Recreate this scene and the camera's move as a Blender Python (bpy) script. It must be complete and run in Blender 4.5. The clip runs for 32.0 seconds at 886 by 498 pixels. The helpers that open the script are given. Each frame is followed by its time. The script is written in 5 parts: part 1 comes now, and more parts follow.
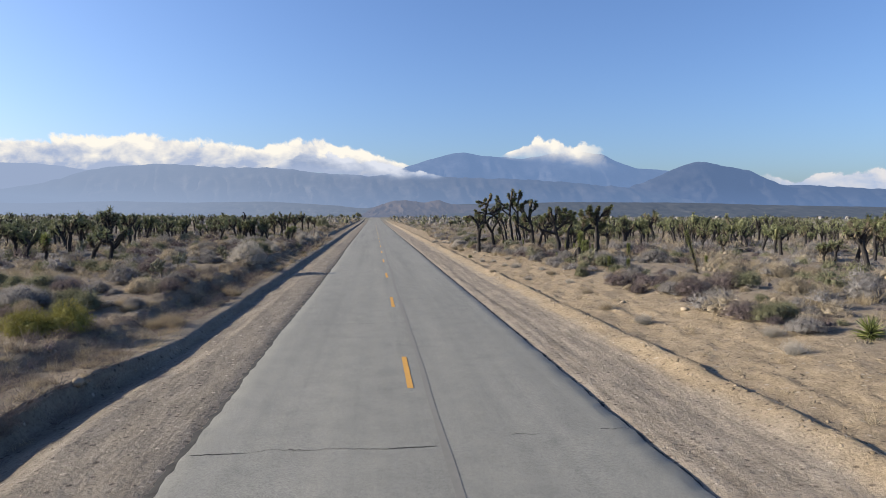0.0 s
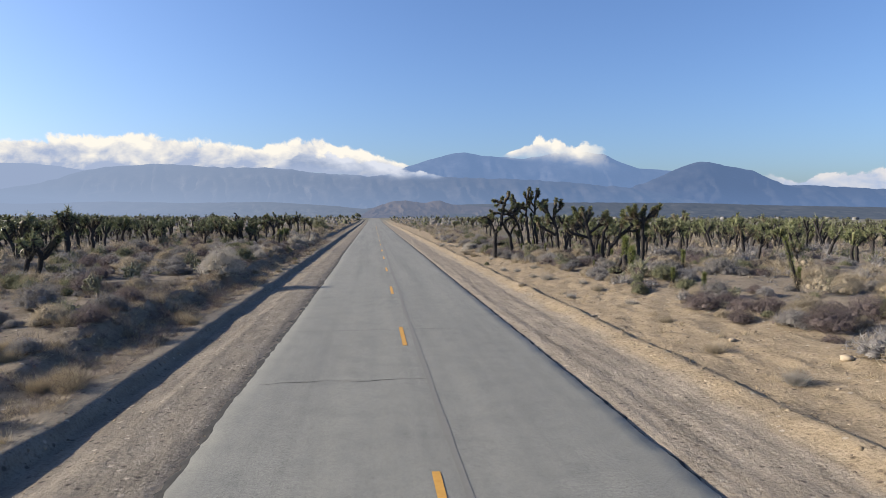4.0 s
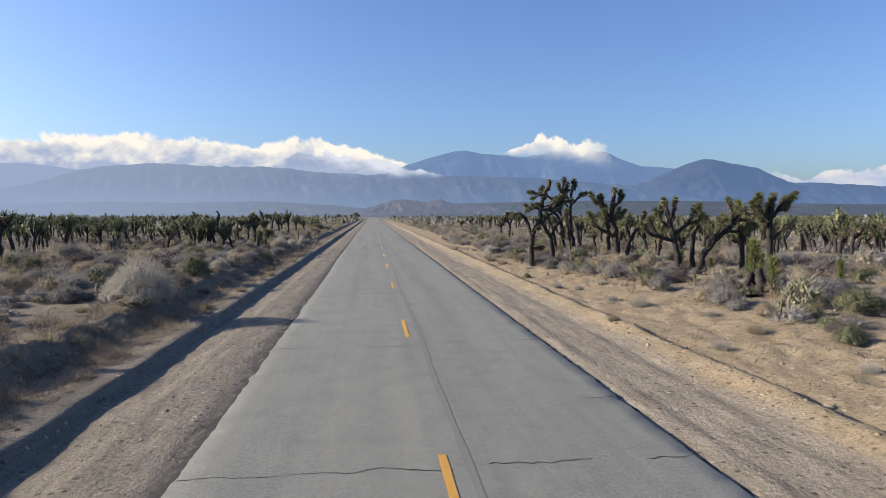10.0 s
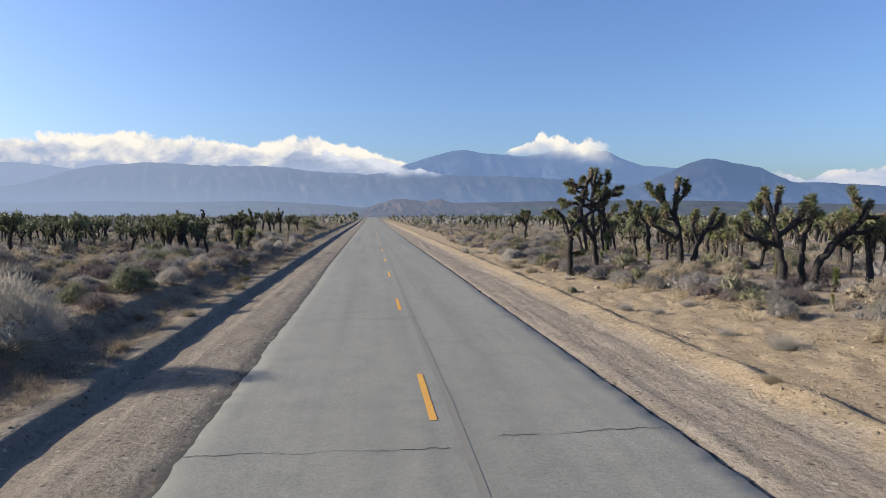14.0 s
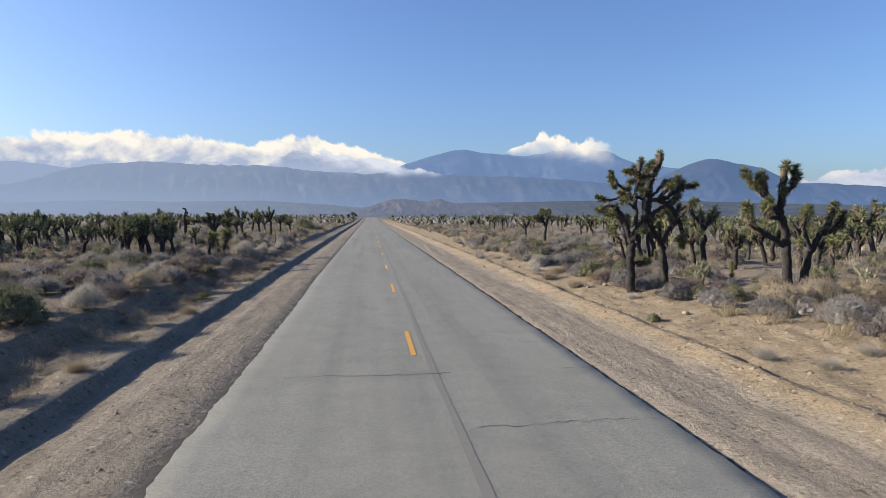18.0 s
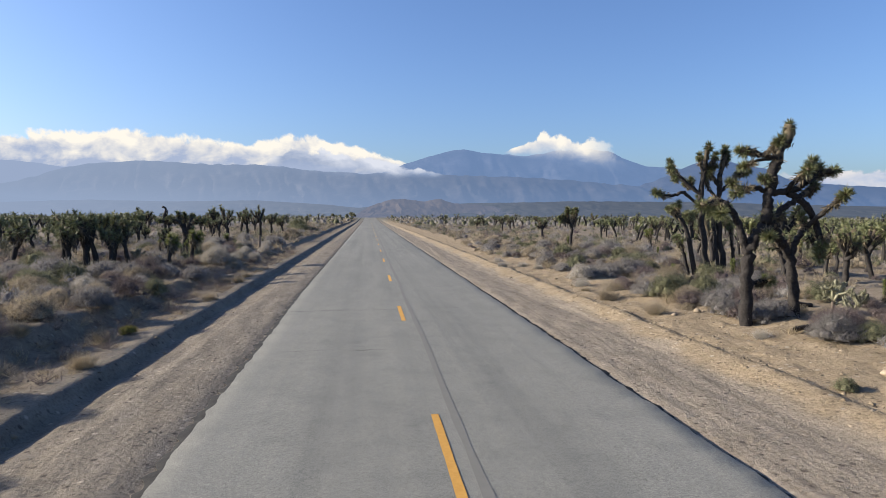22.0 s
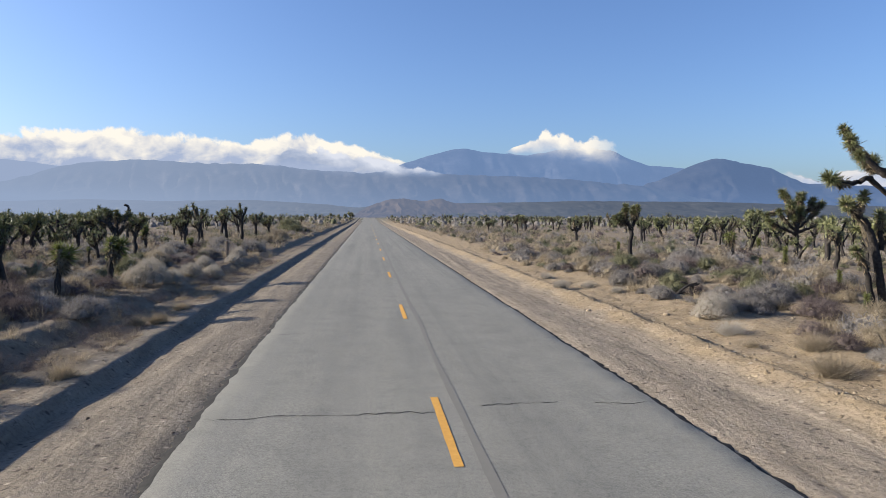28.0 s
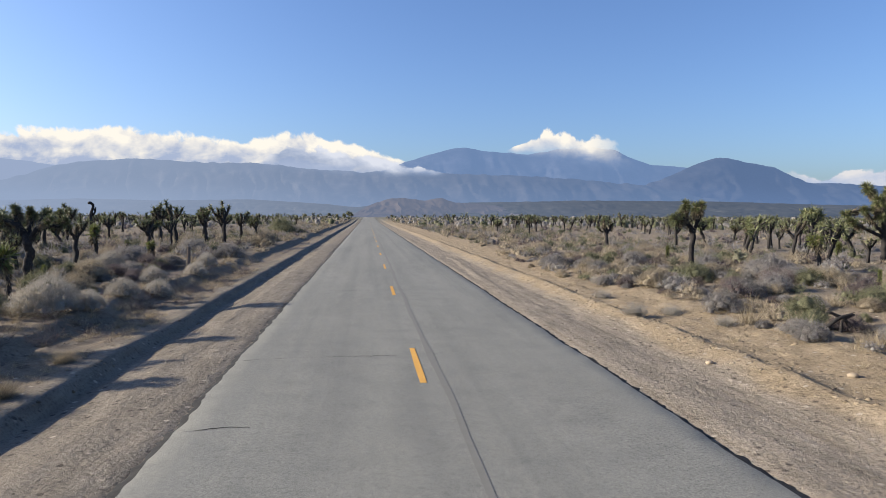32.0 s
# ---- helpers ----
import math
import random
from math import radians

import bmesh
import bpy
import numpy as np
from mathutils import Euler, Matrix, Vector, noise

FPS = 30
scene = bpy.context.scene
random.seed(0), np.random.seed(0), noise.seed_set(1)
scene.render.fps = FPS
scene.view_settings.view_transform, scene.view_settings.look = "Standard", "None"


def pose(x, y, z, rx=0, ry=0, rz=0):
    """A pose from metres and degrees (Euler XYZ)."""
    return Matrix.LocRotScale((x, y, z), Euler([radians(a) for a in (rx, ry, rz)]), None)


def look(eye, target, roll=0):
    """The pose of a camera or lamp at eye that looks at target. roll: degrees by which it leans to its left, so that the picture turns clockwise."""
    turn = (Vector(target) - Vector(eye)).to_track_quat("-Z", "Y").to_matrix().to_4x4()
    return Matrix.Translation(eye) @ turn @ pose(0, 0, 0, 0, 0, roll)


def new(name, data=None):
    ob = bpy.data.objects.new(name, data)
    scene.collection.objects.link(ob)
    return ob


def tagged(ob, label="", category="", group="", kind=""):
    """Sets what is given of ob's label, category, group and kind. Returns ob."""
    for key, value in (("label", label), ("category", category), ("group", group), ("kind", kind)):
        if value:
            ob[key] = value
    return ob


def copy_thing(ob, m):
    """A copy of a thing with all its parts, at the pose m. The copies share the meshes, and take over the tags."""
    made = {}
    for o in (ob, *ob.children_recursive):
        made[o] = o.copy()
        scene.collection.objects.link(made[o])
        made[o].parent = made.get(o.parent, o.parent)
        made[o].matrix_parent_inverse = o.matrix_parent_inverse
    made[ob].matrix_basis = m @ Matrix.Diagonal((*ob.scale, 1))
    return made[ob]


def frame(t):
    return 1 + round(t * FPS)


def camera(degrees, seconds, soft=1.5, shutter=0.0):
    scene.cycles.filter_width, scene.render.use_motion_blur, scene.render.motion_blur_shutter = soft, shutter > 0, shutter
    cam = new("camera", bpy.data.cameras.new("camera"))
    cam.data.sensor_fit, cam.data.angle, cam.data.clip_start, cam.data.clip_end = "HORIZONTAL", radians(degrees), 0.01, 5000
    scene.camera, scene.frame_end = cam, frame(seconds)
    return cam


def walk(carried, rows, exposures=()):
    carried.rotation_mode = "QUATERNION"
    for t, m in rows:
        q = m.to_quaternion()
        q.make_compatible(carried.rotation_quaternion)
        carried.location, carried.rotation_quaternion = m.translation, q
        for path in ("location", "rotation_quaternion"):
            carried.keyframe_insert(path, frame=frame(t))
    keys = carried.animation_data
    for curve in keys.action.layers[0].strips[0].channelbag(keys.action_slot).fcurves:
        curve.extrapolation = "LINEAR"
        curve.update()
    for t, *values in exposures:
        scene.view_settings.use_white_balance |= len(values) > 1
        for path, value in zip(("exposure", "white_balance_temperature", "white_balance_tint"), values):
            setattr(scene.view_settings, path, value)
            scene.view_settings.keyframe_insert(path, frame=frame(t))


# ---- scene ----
cam = camera(68.83, 32.0, soft=0.75)
ROWS = [
    (0, -0.787, 0.000, 3.706, -6.117, -3.056, -0.112),
    (1, -0.816, 1.794, 3.728, -6.124, -3.028, -0.143),
    (2, -0.846, 3.650, 3.736, -6.132, -3.013, -0.146),
    (3, -0.876, 5.557, 3.731, -6.140, -3.009, -0.128),
    (4, -0.904, 7.503, 3.716, -6.151, -3.013, -0.096),
    (5, -0.929, 9.480, 3.693, -6.163, -3.021, -0.058),
    (6, -0.951, 11.478, 3.662, -6.177, -3.032, -0.017),
    (7, -0.969, 13.491, 3.627, -6.193, -3.044, 0.021),
    (8, -0.982, 15.512, 3.587, -6.211, -3.055, 0.054),
    (9, -0.992, 17.535, 3.545, -6.230, -3.065, 0.080),
    (10, -0.998, 19.557, 3.502, -6.251, -3.073, 0.098),
    (11, -1.001, 21.573, 3.459, -6.274, -3.078, 0.106),
    (12, -1.002, 23.580, 3.417, -6.297, -3.080, 0.104),
    (13, -1.001, 25.577, 3.376, -6.322, -3.079, 0.094),
    (14, -0.999, 27.561, 3.337, -6.348, -3.075, 0.076),
    (15, -0.998, 29.533, 3.301, -6.373, -3.069, 0.051),
    (16, -0.997, 31.491, 3.268, -6.399, -3.060, 0.020),
    (17, -0.997, 33.435, 3.238, -6.425, -3.050, -0.013),
    (18, -1.000, 35.367, 3.212, -6.450, -3.039, -0.049),
    (19, -1.005, 37.287, 3.189, -6.475, -3.028, -0.084),
    (20, -1.013, 39.196, 3.170, -6.498, -3.017, -0.118),
    (21, -1.025, 41.096, 3.155, -6.521, -3.007, -0.147),
    (22, -1.038, 42.988, 3.142, -6.542, -2.998, -0.173),
    (23, -1.055, 44.875, 3.133, -6.561, -2.992, -0.192),
    (24, -1.072, 46.758, 3.125, -6.579, -2.988, -0.204),
    (25, -1.090, 48.639, 3.119, -6.595, -2.986, -0.211),
    (26, -1.107, 50.519, 3.114, -6.610, -2.987, -0.211),
    (27, -1.120, 52.402, 3.110, -6.623, -2.990, -0.206),
    (28, -1.127, 54.288, 3.104, -6.635, -2.996, -0.199),
    (29, -1.125, 56.178, 3.097, -6.646, -3.003, -0.192),
    (30, -1.111, 58.075, 3.088, -6.656, -3.010, -0.188),
    (31, -1.079, 59.978, 3.074, -6.667, -3.016, -0.193),
    (32, -1.025, 61.888, 3.056, -6.678, -3.020, -0.212),
]
walk(cam, [(t, pose(x, y, z, 90 + pitch, roll, yaw)) for t, x, y, z, yaw, pitch, roll in ROWS])

# ---- light ----
SUN_TO = Vector((-0.91, 0.19, 0.345)).normalized()
sun = new("sun", bpy.data.lights.new("sun", "SUN"))
sun.data.energy, sun.data.angle, sun.data.color = 5.0, radians(0.6), (1.0, 0.885, 0.735)
sun.matrix_world = look((-80, 40, 60), Vector((-80, 40, 60)) - SUN_TO)
world = bpy.data.worlds.new("sky")
scene.world = world
world.use_nodes = True
wn = world.node_tree.nodes
sky = wn.new("ShaderNodeTexSky")
sky.sky_type, sky.sun_disc = "NISHITA", False
sky.sun_elevation = math.asin(SUN_TO.z)
sky.sun_rotation = math.atan2(SUN_TO.x, SUN_TO.y)
sky.altitude, sky.air_density, sky.dust_density, sky.ozone_density = 900, 1.1, 3.4, 2.6
wn["Background"].inputs["Strength"].default_value = 0.0765
tint = wn.new("ShaderNodeMix")
tint.data_type, tint.blend_type = "RGBA", "MULTIPLY"
tint.inputs[0].default_value, tint.inputs[7].default_value = 1.0, (0.815, 0.952, 1.25, 1)
world.node_tree.links.new(sky.outputs[0], tint.inputs[6])
world.node_tree.links.new(tint.outputs[2], wn["Background"].inputs["Color"])
scene.view_settings.exposure = 1.04

# ---- small tools ----
rng = np.random.default_rng(7)
LATTICE = rng.random((256, 256))


def vnoise(x, y):
    """Smooth value noise in 0..1 with cells one unit wide."""
    x, y = np.asarray(x, float), np.asarray(y, float)
    i, j = np.floor(x).astype(int), np.floor(y).astype(int)
    u, v = x - i, y - j
    u, v = u * u * (3 - 2 * u), v * v * (3 - 2 * v)
    g = lambda a, b: LATTICE[a % 256, b % 256]
    return (g(i, j) * (1 - u) + g(i + 1, j) * u) * (1 - v) + (g(i, j + 1) * (1 - u) + g(i + 1, j + 1) * u) * v


def fbm(x, y, octaves=4):
    total, amp, norm = 0, 1.0, 0
    for k in range(octaves):
        total = total + amp * vnoise(x * 2 ** k + 17.3 * k, y * 2 ** k + 5.1 * k)
        norm, amp = norm + amp, amp * 0.5
    return total / norm


def smooth(a, b, x):
    u = np.clip((np.asarray(x, float) - a) / (b - a), 0, 1)
    return u * u * (3 - 2 * u)


def mesh_of(name, verts, tris=None, quads=None, materials=(), slots=None, shade=False, uv=None):
    """A mesh from arrays of corners, triangles and quads."""
    me = bpy.data.meshes.new(name)
    verts = np.asarray(verts, np.float32).reshape(-1, 3)
    tris = np.zeros((0, 3), np.int32) if tris is None else np.asarray(tris, np.int32).reshape(-1, 3)
    quads = np.zeros((0, 4), np.int32) if quads is None else np.asarray(quads, np.int32).reshape(-1, 4)
    n = len(tris) + len(quads)
    me.vertices.add(len(verts))
    me.vertices.foreach_set("co", verts.ravel())
    loops = np.concatenate([tris.ravel(), quads.ravel()])
    me.loops.add(len(loops))
    me.loops.foreach_set("vertex_index", loops)
    me.polygons.add(n)
    start = np.concatenate([np.arange(len(tris)) * 3, len(tris) * 3 + np.arange(len(quads)) * 4])
    me.polygons.foreach_set("loop_start", start.astype(np.int32))
    if shade:
        me.polygons.foreach_set("use_smooth", np.ones(n, bool))
    for m in materials:
        me.materials.append(m)
    if slots is not None:
        me.polygons.foreach_set("material_index", np.asarray(slots, np.int32))
    if uv is not None:
        layer = me.uv_layers.new(name="UVMap")
        layer.data.foreach_set("uv", np.asarray(uv, np.float32)[loops].ravel())
    me.update(calc_edges=True)
    me.validate()
    return me


def grid_quads(nu, nv):
    a = (np.arange(nu - 1)[:, None] * nv + np.arange(nv - 1)[None, :]).ravel()
    return np.stack([a, a + nv, a + nv + 1, a + 1], 1)


class Soup:
    """Collects corners and faces of one part."""
    def __init__(self):
        self.v, self.t, self.q, self.n = [], [], [], 0

    def add(self, v, t=None, q=None):
        v = np.asarray(v, float).reshape(-1, 3)
        self.v.append(v)
        if t is not None and len(t):
            self.t.append(np.asarray(t) + self.n)
        if q is not None and len(q):
            self.q.append(np.asarray(q) + self.n)
        self.n += len(v)

    def arrays(self):
        v = np.concatenate(self.v)
        t = np.concatenate(self.t) if self.t else np.zeros((0, 3), int)
        q = np.concatenate(self.q) if self.q else np.zeros((0, 4), int)
        return v, t, q

    def mesh(self, name, material, shade=False):
        v, t, q = self.arrays()
        return mesh_of(name, v, t, q, [material], shade=shade)

    def tube(self, pts, radii, sides=7, rough=0.0, r=rng):
        pts = np.asarray(pts, float)
        radii = np.asarray(radii, float)
        n = len(pts)
        way = np.gradient(pts, axis=0)
        way /= np.linalg.norm(way, axis=1)[:, None] + 1e-9
        ref = np.array([1.0, 0.2, 0.1]) if abs(way[0, 0]) < 0.8 else np.array([0.1, 1.0, 0.2])
        a = np.cross(way, ref)
        a /= np.linalg.norm(a, axis=1)[:, None] + 1e-9
        b = np.cross(way, a)
        ang = np.arange(sides) / sides * 2 * np.pi
        rr = radii[:, None] * (1 + rough * (r.random((n, sides)) - 0.5))
        ring = pts[:, None] + rr[..., None] * (np.cos(ang)[None, :, None] * a[:, None] + np.sin(ang)[None, :, None] * b[:, None])
        i, j = np.meshgrid(np.arange(n - 1), np.arange(sides), indexing="ij")
        k = (j + 1) % sides
        quads = np.stack([i * sides + j, i * sides + k, (i + 1) * sides + k, (i + 1) * sides + j], -1).reshape(-1, 4)
        cap = np.vstack([ring.reshape(-1, 3), pts[-1] + way[-1] * radii[-1] * 0.5])
        top = (n - 1) * sides
        tris = [[top + s, top + (s + 1) % sides, n * sides] for s in range(sides)]
        self.add(cap, tris, quads)


def part(name, me, parent, label=""):
    ob = new(name, me)
    ob.parent = parent
    return tagged(ob, label=label) if label else ob


def unit(v):
    v = np.asarray(v, float)
    return v / (np.linalg.norm(v, axis=-1, keepdims=True) + 1e-9)


# ---- materials ----
def material(name):
    m = bpy.data.materials.new(name)
    m.use_nodes = True
    nt = m.node_tree
    bsdf = nt.nodes["Principled BSDF"]
    return m, nt, bsdf


def noise_node(nt, scale, detail=5.0, rough=0.6, vector=None, distortion=0.0):
    n = nt.nodes.new("ShaderNodeTexNoise")
    n.inputs["Scale"].default_value, n.inputs["Detail"].default_value = scale, detail
    n.inputs["Roughness"].default_value, n.inputs["Distortion"].default_value = rough, distortion
    if vector is not None:
        nt.links.new(vector, n.inputs["Vector"])
    return n.outputs["Fac"]


def ramp(nt, fac, stops):
    r = nt.nodes.new("ShaderNodeValToRGB")
    while len(r.color_ramp.elements) < len(stops):
        r.color_ramp.elements.new(0.5)
    for e, (p, c) in zip(r.color_ramp.elements, stops):
        e.position, e.color = p, ((*c, 1) if len(c) == 3 else c)
    nt.links.new(fac, r.inputs["Fac"])
    return r.outputs["Color"]


def mixc(nt, fac, a, b, mode="MIX"):
    n = nt.nodes.new("ShaderNodeMix")
    n.data_type, n.blend_type = "RGBA", mode
    for sock, val in ((n.inputs[0], fac), (n.inputs[6], a), (n.inputs[7], b)):
        if isinstance(val, (int, float)):
            sock.default_value = val
        elif isinstance(val, tuple):
            sock.default_value = (*val, 1)
        else:
            nt.links.new(val, sock)
    return n.outputs[2]


def maths(nt, op, a, b=0.0, clamp=False):
    n = nt.nodes.new("ShaderNodeMath")
    n.operation, n.use_clamp = op, clamp
    for sock, val in ((n.inputs[0], a), (n.inputs[1], b)):
        if isinstance(val, (int, float)):
            sock.default_value = val
        else:
            nt.links.new(val, sock)
    return n.outputs[0]


def span(nt, x, a, b):
    n = nt.nodes.new("ShaderNodeMapRange")
    n.interpolation_type = "SMOOTHSTEP"
    nt.links.new(x, n.inputs[0])
    n.inputs[1].default_value, n.inputs[2].default_value = a, b
    return n.outputs[0]


def bump(nt, bsdf, height, strength, distance):
    b = nt.nodes.new("ShaderNodeBump")
    b.inputs["Strength"].default_value, b.inputs["Distance"].default_value = strength, distance
    nt.links.new(height, b.inputs["Height"])
    nt.links.new(b.outputs[0], bsdf.inputs["Normal"])


def place_xyz(nt):
    g = nt.nodes.new("ShaderNodeNewGeometry")
    s = nt.nodes.new("ShaderNodeSeparateXYZ")
    nt.links.new(g.outputs["Position"], s.inputs[0])
    return g.outputs["Position"], s.outputs


def stretched(nt, vec, sx, sy, sz):
    n = nt.nodes.new("ShaderNodeMapping")
    n.inputs["Scale"].default_value = (sx, sy, sz)
    nt.links.new(vec, n.inputs["Vector"])
    return n.outputs[0]


def ground_material():
    m, nt, b = material("desert_soil")
    pos, xyz = place_xyz(nt)
    big = noise_node(nt, 0.35, 4, vector=pos)
    mid = noise_node(nt, 2.5, 6, 0.65, vector=pos)
    fine = noise_node(nt, 16, 8, 0.75, vector=pos)
    along = noise_node(nt, 3.0, 5, 0.6, vector=stretched(nt, pos, 1.0, 0.25, 1))
    shoulder = ramp(nt, along, [(0.3, (0.158, 0.14, 0.114)), (0.5, (0.205, 0.181, 0.148)), (0.72, (0.252, 0.224, 0.185))])
    bench = ramp(nt, mid, [(0.25, (0.184, 0.142, 0.09)), (0.5, (0.246, 0.194, 0.127)), (0.75, (0.31, 0.25, 0.172))])
    scrub = ramp(nt, mid, [(0.25, (0.145, 0.118, 0.085)), (0.55, (0.217, 0.178, 0.129)), (0.8, (0.28, 0.232, 0.168))])
    wheel = noise_node(nt, 5.0, 4, 0.6, vector=stretched(nt, pos, 1.0, 0.035, 1))
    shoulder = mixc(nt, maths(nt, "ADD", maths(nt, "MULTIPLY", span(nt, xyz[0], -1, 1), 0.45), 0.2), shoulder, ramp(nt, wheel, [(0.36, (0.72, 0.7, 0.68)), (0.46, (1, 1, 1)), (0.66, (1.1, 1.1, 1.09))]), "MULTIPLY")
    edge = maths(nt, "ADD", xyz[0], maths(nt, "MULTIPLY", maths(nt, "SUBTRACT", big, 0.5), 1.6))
    # Shoulder tone differs by side: darker on the left, lighter on the right.
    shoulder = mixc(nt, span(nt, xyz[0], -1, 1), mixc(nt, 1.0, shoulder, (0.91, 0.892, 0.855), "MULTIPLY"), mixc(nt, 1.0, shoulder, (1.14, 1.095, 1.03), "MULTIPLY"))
    c = mixc(nt, span(nt, edge, 5.7, 6.3), shoulder, bench)
    c = mixc(nt, span(nt, edge, 9.5, 12.5), c, scrub)
    # Scrub soil left of the road is toned a little darker.
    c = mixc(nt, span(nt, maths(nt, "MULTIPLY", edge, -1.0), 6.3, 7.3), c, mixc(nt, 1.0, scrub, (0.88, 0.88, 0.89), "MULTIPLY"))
    c = mixc(nt, 0.7, c, ramp(nt, fine, [(0.28, (0.22, 0.22, 0.22)), (0.5, (1.0, 1.0, 1.0)), (0.75, (1.15, 1.15, 1.15))]), "MULTIPLY")
    clod = noise_node(nt, 7, 4, 0.7, vector=pos)
    c = mixc(nt, 0.7, c, ramp(nt, clod, [(0.30, (0.45, 0.43, 0.42)), (0.42, (1.0, 1.0, 1.0)), (0.62, (1.0, 1.0, 1.0)), (0.72, (1.25, 1.24, 1.22))]), "MULTIPLY")
    dots = nt.nodes.new("ShaderNodeTexVoronoi")
    dots.inputs["Scale"].default_value = 5.5
    nt.links.new(pos, dots.inputs["Vector"])
    near_dot = maths(nt, "SUBTRACT", 1.0, span(nt, dots.outputs["Distance"], 0.12, 0.34))
    tone = nt.nodes.new("ShaderNodeSeparateXYZ")
    nt.links.new(dots.outputs["Color"], tone.inputs[0])
    c = mixc(nt, maths(nt, "MULTIPLY", near_dot, span(nt, tone.outputs[0], 0.55, 0.65)), c, mixc(nt, 1.0, c, (0.42, 0.41, 0.42), "MULTIPLY"))
    c = mixc(nt, maths(nt, "MULTIPLY", near_dot, span(nt, tone.outputs[1], 0.86, 0.92)), c, (0.33, 0.29, 0.23))
    far = span(nt, xyz[1], 200, 520)
    c = mixc(nt, far, c, (0.13, 0.13, 0.105))
    nt.links.new(c, b.inputs["Base Color"])
    b.inputs["Roughness"].default_value = 0.95
    b.inputs["Specular IOR Level"].default_value = 0.15
    peb = nt.nodes.new("ShaderNodeTexVoronoi")
    peb.inputs["Scale"].default_value = 9
    nt.links.new(pos, peb.inputs["Vector"])
    h = maths(nt, "ADD", maths(nt, "MULTIPLY", fine, 0.5), maths(nt, "ADD", clod, maths(nt, "MULTIPLY", peb.outputs["Distance"], -0.15)))
    bump(nt, b, maths(nt, "ADD", h, maths(nt, "MULTIPLY", wheel, 0.22)), 1.0, 0.045)
    return m


def asphalt_material():
    m, nt, b = material("worn_asphalt")
    pos, xyz = place_xyz(nt)
    fine = noise_node(nt, 60, 3, 0.8, vector=pos)
    grit = noise_node(nt, 17, 5, 0.75, vector=pos)
    stain = noise_node(nt, 0.5, 5, 0.6, vector=stretched(nt, pos, 1.0, 0.12, 1))
    blot = noise_node(nt, 1.3, 6, 0.65, vector=pos)
    c = ramp(nt, stain, [(0.25, (0.158, 0.158, 0.142)), (0.5, (0.19, 0.189, 0.166)), (0.78, (0.216, 0.212, 0.187))])
    c = mixc(nt, 0.5, c, ramp(nt, blot, [(0.3, (0.72, 0.73, 0.75)), (0.5, (1, 1, 1)), (0.72, (1.12, 1.12, 1.1))]), "MULTIPLY")
    c = mixc(nt, 0.55, c, ramp(nt, fine, [(0.34, (0.2, 0.2, 0.2)), (0.5, (1, 1, 1)), (0.66, (1.7, 1.7, 1.64))]), "MULTIPLY")
    c = mixc(nt, 0.6, c, ramp(nt, grit, [(0.3, (0.55, 0.55, 0.56)), (0.48, (1, 1, 1)), (0.7, (1.25, 1.25, 1.22))]), "MULTIPLY")
    track = noise_node(nt, 1.0, 4, 0.6, vector=stretched(nt, pos, 1.5, 0.012, 1))
    c = mixc(nt, 0.6, c, ramp(nt, track, [(0.3, (0.74, 0.75, 0.76)), (0.5, (1, 1, 1)), (0.7, (1.12, 1.11, 1.08))]), "MULTIPLY")
    worn = noise_node(nt, 0.16, 3, 0.55, vector=stretched(nt, pos, 1.6, 0.5, 1))
    loose = noise_node(nt, 30, 2, 0.8, vector=pos)
    pits = maths(nt, "MULTIPLY", span(nt, worn, 0.52, 0.7), span(nt, loose, 0.58, 0.64))
    c = mixc(nt, pits, c, (0.06, 0.06, 0.058))
    nt.links.new(c, b.inputs["Base Color"])
    b.inputs["Roughness"].default_value = 0.85
    b.inputs["Specular IOR Level"].default_value = 0.25
    bump(nt, b, maths(nt, "ADD", fine, grit), 0.6, 0.008)
    return m


